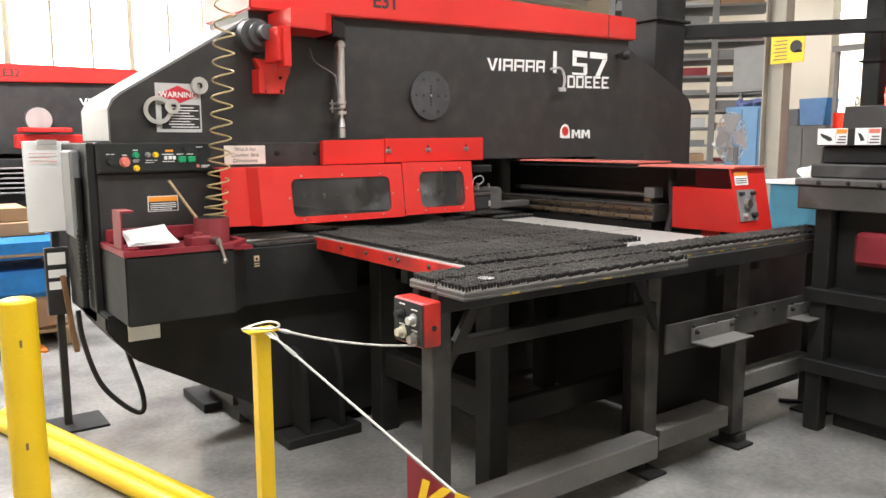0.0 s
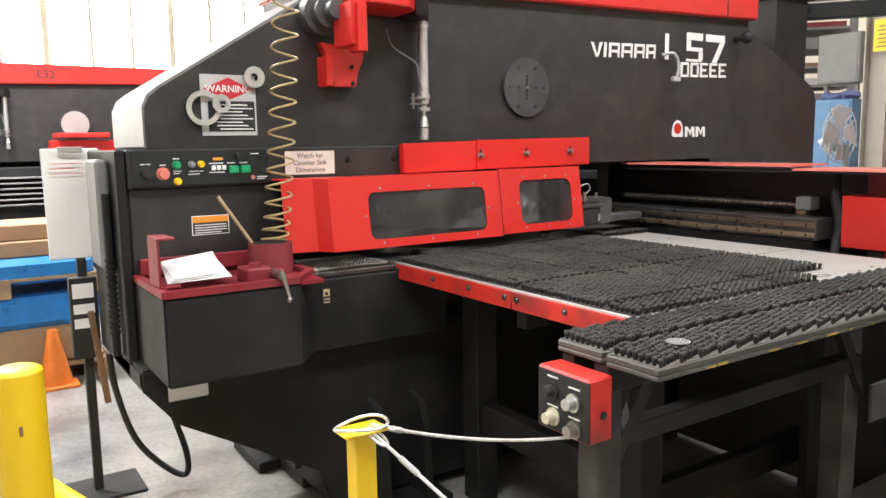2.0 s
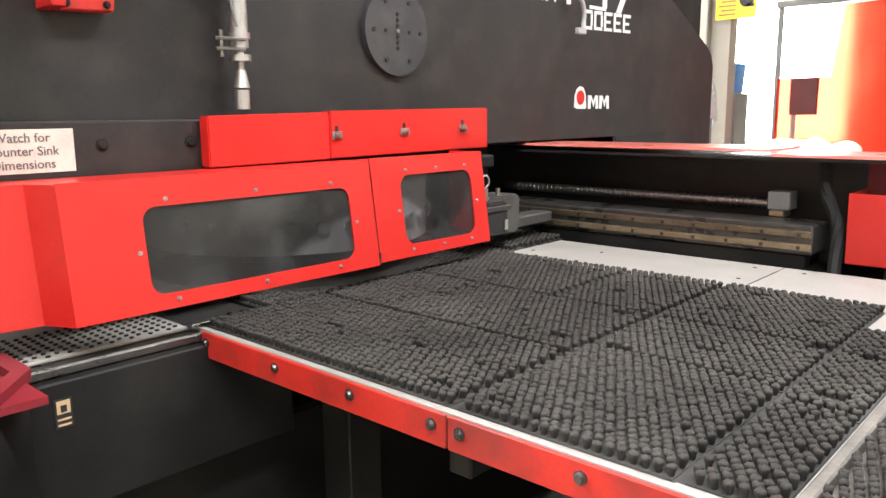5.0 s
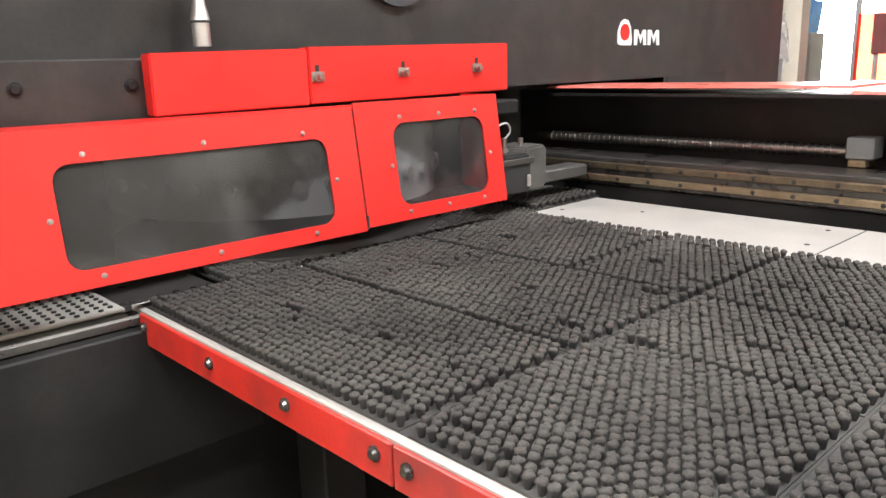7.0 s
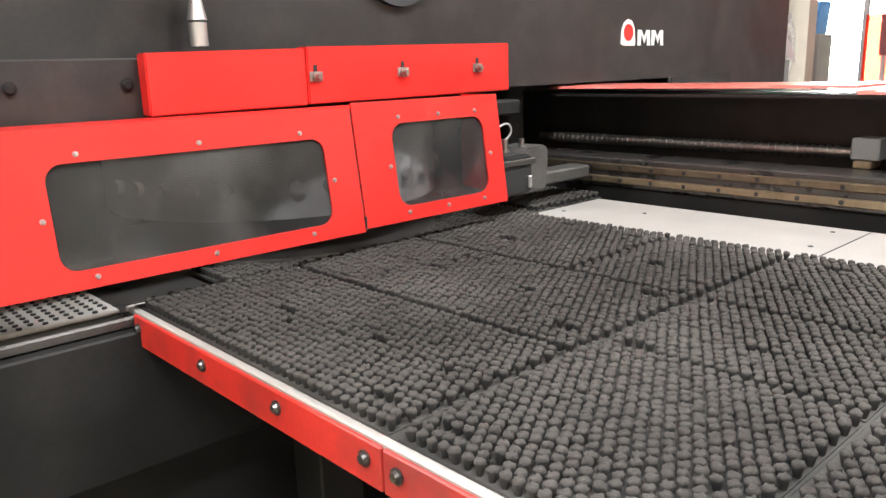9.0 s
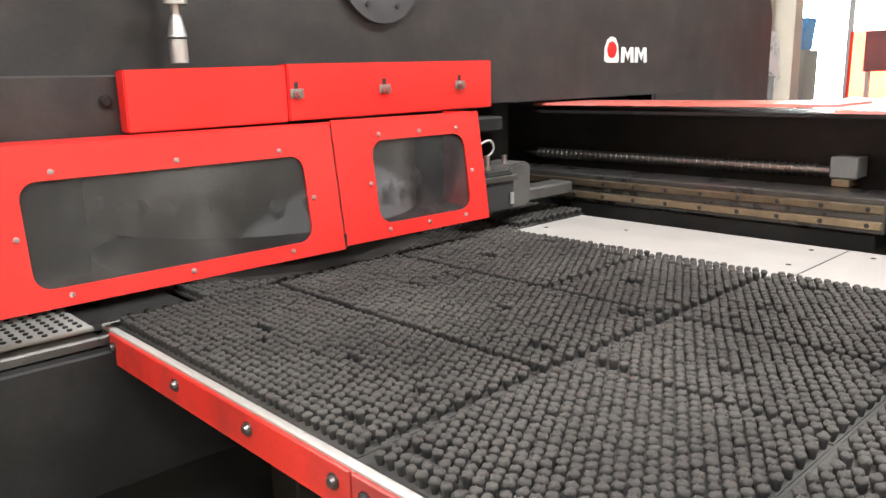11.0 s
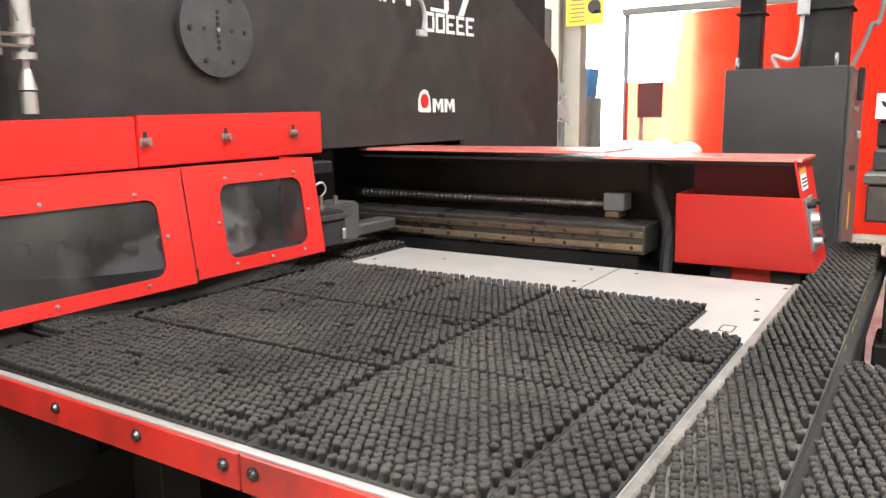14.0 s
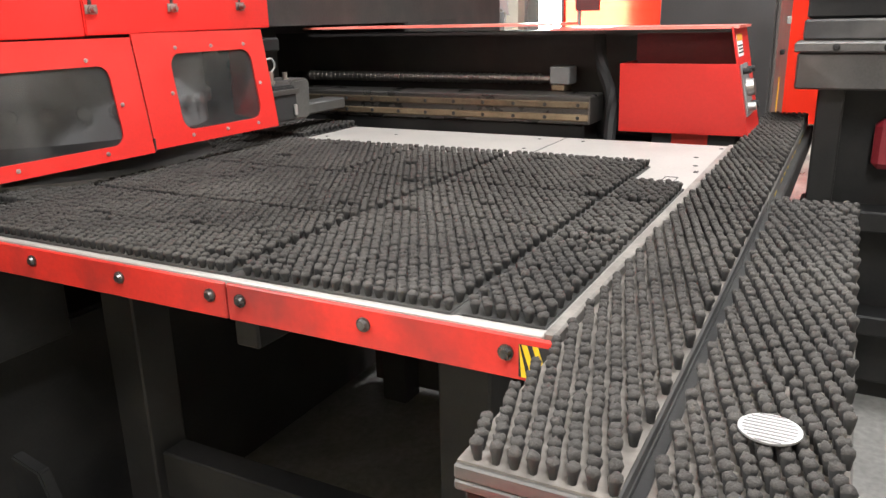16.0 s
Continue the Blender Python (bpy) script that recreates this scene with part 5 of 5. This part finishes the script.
for k in range(14):
    bolt(sp, (1.385, -1.66 - 0.14 * k, 1.252), "x", 0.009, 0.006, DARK)
bm = BM()
box(bm, (1.50, -3.7, 1.27), (2.2, -1.555, 1.335), 0.006)
part("die_block", bm, LEGPAINT, m)
bm = BM()
box(bm, (1.605, -3.7, 1.337), (2.3, -1.555, 1.425), 0.008)
ub = part("upper_body", bm, DARK, m)
bm = BM()
box(bm, (1.565, -3.7, 1.4255), (2.3, -1.548, 1.512), 0.004)
part("lip", bm, DARK, m)
for y0, y1, hd in ((-1.636, -1.548, None), (-1.695, -1.638, ORANGE), (-1.79, -1.731, None), (-1.85, -1.792, REDB)):
    bm = BM()
    box(bm, (1.5625, y0, 1.430), (1.5645, y1, 1.510), 0)
    lb = part("safety_label", bm, PAPER, ub, "white safety label")
    if hd is None:
        bm = BM()
        prism(bm, [(y0 + 0.012, 1.452), (y0 + 0.03, 1.447), (y1 - 0.02, 1.470), (y1 - 0.012, 1.488), (y1 - 0.03, 1.482), (y0 + 0.02, 1.468)], "x", 1.5612, 1.5622)
        part("picture", bm, INK, lb)
    else:
        bm = BM()
        box(bm, (1.5612, y0 + 0.004, 1.485), (1.5622, y1 - 0.004, 1.506), 0)
        part("label_head", bm, hd, lb)
        for k in range(3):
            bm = BM()
            box(bm, (1.5612, y0 + 0.006, 1.438 + 0.014 * k), (1.5622, y1 - 0.006 - 0.006 * k, 1.445 + 0.014 * k), 0)
            part("writing", bm, GREYINK, lb)
bm = BM()
box(bm, (1.54, -3.6, 0.08), (2.25, -1.64, 1.12), 0.008)
part("lower_body", bm, DARK, m)
for z0 in (0.30, 0.66):
    bm = BM()
    box(bm, (1.42, -3.6, z0), (1.65, -1.60, z0 + 0.07), 0.006)
    part("shelf_beam", bm, APRON, m, "dusty shelf beam")
bm = BM()
box(bm, (1.45, -1.70, 0.0), (1.53, -1.62, 1.12), 0.005)
part("upright", bm, DARK, m)
bm = BM()
box(bm, (1.47, -2.3, 0.86), (1.60, -1.80, 1.02), 0.02)
part("guard_panel", bm, MAROON, m, "maroon guard panel")
bm = BM()
box(bm, (1.6, -3.5, 0.0), (2.2, -1.70, 0.082), 0.004)
part("foot", bm, DARK, m)
m.location += Vector((-0.36, -0.105, 0))
bm = BM()
tube(bm, bend([(1.35, -1.45, 0.012), (1.7, -1.9, 0.012), (1.5, -2.6, 0.012)]), 0.012, 8)
solid("floor_cable", bm, RUBBER, "black cable lying on the concrete floor", "cable", smooth=True)

c = thing("electrical_cabinet", (3.9, -1.0, 0), "tall dark grey electrical cabinet with door handles", "cabinet")
bm = BM()
box(bm, (3.40, -1.37, 0.0), (4.35, -0.69, 1.715), 0.008)
body = part("body", bm, mat("dark_cabinet_paint", (0.05, 0.047, 0.047), 0.45, var=0.15), c)
bm = BM()
box(bm, (3.44, -1.392, 0.10), (4.31, -1.371, 1.69), 0.005)
door = part("door", bm, mat("brown_grey_door", (0.11, 0.095, 0.09), 0.45, var=0.12), c, "brownish grey door")
for hx, z0, w, hh, mm in ((3.62, 1.45, 0.05, 0.03, STEEL), (3.80, 1.52, 0.14, 0.2, RUBBER), (3.64, 1.10, 0.06, 0.03, RUBBER), (3.92, 1.28, 0.04, 0.05, ALU)):
    bm = BM()
    box(bm, (hx, -1.42, z0), (hx + w, -1.393, z0 + hh), 0.005)
    part("handle", bm, mm, door)
bm = BM()
box(bm, (3.75, -1.395, 0.72), (3.83, -1.3925, 0.95), 0)
part("yellow_label", bm, YELLOWB, door, "yellow warning label")
for x, y in ((3.46, -0.75), (3.46, -1.30)):
    bm = BM()
    tube(bm, [(x + 0.03 * math.cos(math.pi * 2 * k / 16), y, 1.755 + 0.03 * math.sin(math.pi * 2 * k / 16)) for k in range(17)], 0.008, 8)
    part("lifting_eye", bm, ALU, c, smooth=True)
for x0, y0, w in ((3.55, -0.86, 0.13), (3.55, -1.34, 0.25)):
    bm = BM()
    box(bm, (x0, y0, 1.717), (x0 + w, y0 + w, CEIL - 0.15), 0.004)
    dk = solid("cable_duct", bm, DARK, "dark square cable duct rising from the cabinet", "duct", "cable ducts")
    bm = BM()
    box(bm, (x0 - 0.02, y0 - 0.02, 2.05), (x0 + w + 0.02, y0 + w + 0.02, 2.065), 0.003)
    part("flange", bm, DARK, dk)
bm = BM()
tube(bm, bend([(3.5, -0.98, 1.71), (3.48, -0.95, 1.79), (3.48, -1.05, 1.765), (3.48, -1.09, 1.85), (3.5, -1.10, 2.05)]), 0.012, 8)
cyl(bm, (3.5, -1.10, 2.02), (3.52, -1.10, 2.22), 0.035, seg=14)
tube(bm, [(3.52, -1.10, 2.2), (3.52, -1.10, CEIL - 0.15)], 0.015, 8)
solid("cable_plug", bm, GREYPAINT, "grey cable with plug hanging over the cabinet", "cable", smooth=True)
bm = BM()
tube(bm, bend([(3.7, -1.36, 1.72), (3.75, -1.44, 1.95), (3.8, -1.50, 2.3), (3.8, -1.50, CEIL - 0.15)]), 0.014, 8)
solid("hanging_cable", bm, GREYMID, "grey cable rising behind the cabinet door", "cable", smooth=True)
# duct and cable tray over the press
bm = BM()
box(bm, (2.10, 0.08, 1.80), (2.44, 0.42, CEIL - 0.15), 0.005)
dk = solid("cable_duct", bm, DARK, "dark square duct rising from the press frame", "duct", "cable ducts")
bm = BM()
box(bm, (2.07, 0.05, 2.34), (2.47, 0.45, 2.36), 0.003)
part("flange", bm, DARK, dk)
for z0, th in ((2.24, 0.10), (2.66, 0.08)):
    bm = BM()
    a, b = Vector((2.44, 0.30, z0)), Vector((3.62, -1.2, z0 + 0.03))
    d = b - a
    box(bm, Vector(((a.x + b.x) / 2 - d.length / 2, (a.y + b.y) / 2 - 0.05, z0)), Vector(((a.x + b.x) / 2 + d.length / 2, (a.y + b.y) / 2 + 0.05, z0 + th)), 0.004, pose(0, 0, 0, 0, 0, math.degrees(math.atan2(d.y, d.x))))
    solid("cable_tray", bm, DARK, "dark overhead cable tray between the ducts", "cable tray", "cable trays")

# red welding curtain on its frame
w = thing("welding_curtain", (6.9, -1.2, 0), "red translucent welding curtain on a steel frame", "welding curtain")
bm = BM()
prev = None
for k in range(61):
    y = 1.17 - 5.28 * k / 60
    x = 6.9 + 0.025 * math.sin(k * 0.9) + 0.01 * math.sin(k * 2.3)
    # top corner left out so the door's glow shows as glare over the curtain
    a, b = bm.verts.new((x, y, 0.25)), bm.verts.new((x, y, 2.52 if y < 0.62 else 1.80))
    if prev:
        bm.faces.new((prev[0], a, b, prev[1]))
    prev = (a, b)
ex = bmesh.ops.extrude_face_region(bm, geom=list(bm.faces))["geom"]
bmesh.ops.translate(bm, verts=[q for q in ex if isinstance(q, bmesh.types.BMVert)], vec=(0.004, 0, 0))
part("curtain", bm, CURTAIN, w, smooth=True)
bm = BM()
box(bm, (6.86, -4.2, 2.53), (6.94, 1.22, 2.60), 0.004)
for y in (1.20, -1.55, -4.1):
    box(bm, (6.955, y - 0.025, 0.0), (7.005, y + 0.025, 2.60), 0.004)
part("curtain_frame", bm, GREYMID, w)
bm = BM()
box(bm, (6.80, 0.73, 1.41), (6.85, 1.00, 1.79), 0.004)
solid("dark_screen", bm, mat("dark_red_screen", (0.10, 0.01, 0.01), 0.5), "dark red screen panel hung before the curtain", "screen")
bm = BM()
box(bm, (6.82, 0.94, 0.0), (6.85, 0.98, 1.41), 0.003)
solid("screen_post", bm, GREYMID, "grey post holding the dark screen", "post")
# steel column with a yellow notice
cbm = BM()
box(cbm, (6.10, 1.39, 0.0), (6.28, 1.407, CEIL - 0.15), 0.004)
box(cbm, (6.10, 1.633, 0.0), (6.28, 1.65, CEIL - 0.15), 0.004)
box(cbm, (6.18, 1.407, 0.0), (6.197, 1.633, CEIL - 0.15), 0.002)
col = solid("steel_column", cbm, mat("beige_column_paint", (0.34, 0.31, 0.26), 0.6, var=0.1, dust=0.2), "beige painted steel roof column", "column")
bm = BM()
box(bm, (6.075, 1.135, 2.365), (6.09, 1.545, 2.695), 0.003)
ys = solid("yellow_notice", bm, YELLOWB, "yellow safety notice on the column", "sign")
bm = BM()
cyl(bm, (6.075, 1.235, 2.545), (6.071, 1.235, 2.545), 0.072, seg=20)
box(bm, (6.071, 1.16, 2.475), (6.075, 1.235, 2.505), 0)
part("picture", bm, INK, ys)
for k in range(6):
    bm = BM()
    box(bm, (6.071, 1.34, 2.405 + 0.042 * k), (6.0745, 1.51 - 0.02 * (k % 2), 2.419 + 0.042 * k), 0)
    part("writing", bm, BROWN, ys)
# shelving with sheet stock
r = thing("storage_rack", (8.6, 4.6, 0), "tall grey storage rack full of sheet stock", "rack")
RB = pose(8.6, 4.6, 0, 0, 0, -50)


def rbox(bm, lo, hi, bevel=0.004):
    vs0 = set(bm.verts)
    box(bm, lo, hi, bevel)
    bmesh.ops.transform(bm, matrix=RB, verts=[v for v in bm.verts if v not in vs0])


for x in (-1.3, -0.45, 0.4, 1.25):
    bm = BM()
    rbox(bm, (x, -0.05, 0), (x + 0.10, 0.05, 4.9))
    part("upright", bm, GREYMID, r)
for k in range(15):
    z = 0.5 + 0.29 * k
    bm = BM()
    rbox(bm, (-1.3, -0.04, z), (1.35, 1.0, z + 0.04))
    part("shelf", bm, GREYMID, r)
    for j in range(3):
        if (k * 5 + j * 3) % 7 == 0:
            continue
        bm = BM()
        hgt = 0.05 + 0.11 * ((k * 3 + j * 7) % 5) / 4
        rbox(bm, (-1.18 + 0.85 * j, 0.0, z + 0.042), (-0.5 + 0.85 * j, 0.9, z + 0.042 + hgt))
        part("stock", bm, (CARD, NOSE, GREYMID, MAROON, GREYPAINT, DUSTY, BROWN)[(k * 2 + 3 * j) % 7], r)
# grey wall boxes, blue cabinet, fan
bm = BM()
box(bm, (7.90, 2.66, 2.19), (8.15, 3.24, 2.85), 0.008)
wb = solid("switch_cabinet", bm, GREYMID, "pale grey switch cabinet on posts", "switch cabinet")
bm = BM()
box(bm, (7.89, 2.69, 2.22), (7.899, 3.21, 2.82), 0.003)
part("door", bm, GREYMID, wb)
for y in (2.72, 3.14):
    bm = BM()
    box(bm, (8.0, y, 0.0), (8.05, y + 0.05, 2.19), 0.003)
    part("post", bm, GREYMID, wb)
b = thing("blue_cabinet", (7.7, 2.8, 0), "blue steel cabinet with rags on top", "cabinet")
bm = BM()
box(bm, (7.54, 2.53, 0.0), (8.0, 3.09, 1.96), 0.01)
part("body", bm, BLUE, b)
bm = BM()
box(bm, (7.525, 2.56, 0.1), (7.539, 2.805, 1.92), 0.004)
part("door", bm, BLUE, b)
bm = BM()
box(bm, (7.525, 2.815, 0.1), (7.539, 3.06, 1.92), 0.004)
part("door", bm, BLUE, b)
for k in range(4):
    bm = BM()
    bmesh.ops.create_icosphere(bm, subdivisions=3, radius=0.10, matrix=Matrix.Translation((7.7 + 0.1 * (k % 2), 2.62 + 0.12 * k, 2.00)) @ Matrix.Diagonal((1.3, 1, 0.55, 1)))
    for v in bm.verts:
        v.co += 0.06 * noise.noise_vector(v.co * 7)
    solid("rag", bm, mat("blue_rag", (0.10, 0.12, 0.25), 0.9, var=0.3), "crumpled blue rag on the blue cabinet", "rag", "rags on the cabinet", smooth=True)
f = thing("pedestal_fan", (4.3, 0.95, 0), "grey pedestal fan with round guard", "fan")
bm = BM()
cyl(bm, (4.3, 0.80, 0.0), (4.3, 0.80, 0.03), 0.25, seg=28)
cyl(bm, (4.3, 0.80, 0.03), (4.3, 0.80, 1.4), 0.025, seg=12)
part("stand", bm, GREYMID, f)
bm = BM()
cyl(bm, (4.24, 0.98, 1.37), (4.29, 0.90, 1.44), 0.075, 0.085, 20)
part("motor", bm, GREYPAINT, f, smooth=True)
bm = BM()
ax = Vector((0.04, 1.0, 0)).normalized()
sd = Vector((-ax.y, ax.x, 0))
ctr = Vector((4.30, 0.86, 1.49))
for q in (0.05, 0.10, 0.15, 0.20, 0.25):
    tube(bm, [ctr + q * (math.cos(2 * math.pi * k / 32) * sd + math.sin(2 * math.pi * k / 32) * Vector((0, 0, 1))) + ax * 0.05 * (1 - q / 0.25) for k in range(33)], 0.006, 5)
for k in range(24):
    a = 2 * math.pi * k / 24
    tube(bm, [ctr + ax * 0.05, ctr + 0.25 * (math.cos(a) * sd + math.sin(a) * Vector((0, 0, 1)))], 0.004, 5)
cage = part("guard_cage", bm, GREYPAINT, f)
for k in range(4):
    bm = BM()
    a = math.pi / 2 * k
    u = math.cos(a) * sd + math.sin(a) * Vector((0, 0, 1))
    v = -math.sin(a) * sd + math.cos(a) * Vector((0, 0, 1))
    q = [bm.verts.new(ctr + p) for p in (0.04 * u - 0.03 * v, 0.23 * u - 0.12 * v + 0.03 * ax, 0.23 * u + 0.12 * v - 0.03 * ax, 0.04 * u + 0.03 * v)]
    fc = bm.faces.new(q)
    ex = bmesh.ops.extrude_face_region(bm, geom=[fc])["geom"]
    bmesh.ops.translate(bm, verts=[z for z in ex if isinstance(z, bmesh.types.BMVert)], vec=ax * 0.004)
    part("blade", bm, GREYPAINT, f)
t = thing("work_bench", (5.6, 0.4, 0), "low teal bench with white bags on top", "bench")
bm = BM()
box(bm, (5.2, -0.1, 0.0), (6.0, 0.95, 1.0), 0.01)
part("bench_body", bm, mat("teal_paint", (0.03, 0.16, 0.24), 0.5), t)
bm = BM()
box(bm, (5.15, -0.15, 1.001), (6.05, 1.0, 1.04), 0.005)
part("bench_top", bm, WHITE, t)
for k in range(4):
    bm = BM()
    bmesh.ops.create_icosphere(bm, subdivisions=3, radius=0.15, matrix=Matrix.Translation((5.4 + 0.12 * k, 0.1 + 0.22 * k, 1.11)) @ Matrix.Diagonal((1.2, 1.1, 0.6, 1)))
    for v in bm.verts:
        v.co += 0.05 * noise.noise_vector(v.co * 6)
    solid("white_bag", bm, PAPER, "crumpled white bag on the teal bench", "bag", "bags on the bench", smooth=True)
# far store cupboard with a blue bin
bm = BM()
box(bm, (9.8, 2.75, 0.0), (10.3, 3.5, 1.72), 0.01)
cup = solid("store_cupboard", bm, GREYMID, "dark grey store cupboard with a blue bin on top", "cupboard")
bm = BM()
box(bm, (9.785, 2.78, 0.1), (9.799, 3.115, 1.68), 0.004)
part("door", bm, GREYMID, cup)
bm = BM()
box(bm, (9.785, 3.135, 0.1), (9.799, 3.47, 1.68), 0.004)
part("door", bm, GREYMID, cup)
bm = BM()
prism(bm, [(2.82, 1.722), (3.22, 1.722), (3.26, 2.16), (2.78, 2.16)], "x", 9.85, 10.25, 0.01)
solid("blue_bin", bm, BLUEWRAP, "blue plastic bin standing on the store cupboard", "bin")
bm = BM()
box(bm, (9.87, 3.28, 1.722), (10.2, 3.48, 2.0), 0.006)
solid("grey_carton", bm, NOSE, "grey carton standing beside the blue bin", "carton")
# bright opening in the end wall far beyond the curtain
d = thing("door_1", (25.9, 7.8, 0), "wide open factory door flooded with daylight", "door", kind="structure")
bm = BM()
box(bm, (25.9, 5.4, 0.4), (25.92, 9.6, 5.0), 0)
part("daylight", bm, glow("door_daylight", (0.95, 0.98, 1.0), 80.0), d)
bm = BM()
box(bm, (25.85, 5.2, 0.0), (25.99, 5.4, 5.1), 0.004)
part("door_jamb", bm, GREYPAINT, d)
bm = BM()
box(bm, (25.85, 9.6, 0.0), (25.99, 9.8, 5.1), 0.004)
part("door_jamb", bm, GREYPAINT, d)

# more clutter by the left wall: an orange cone top and a second bundle
bm = BM()
cyl(bm, (-1.88, 2.30, 0.0), (-1.88, 2.30, 0.36), 0.10, 0.03, 20)
box(bm, (-2.0, 2.18, 0.0), (-1.76, 2.345, 0.02), 0.004)
solid("traffic_cone", bm, mat("cone_orange", (0.85, 0.22, 0.03), 0.5), "orange plastic cone before the pallet", "cone", smooth=True)
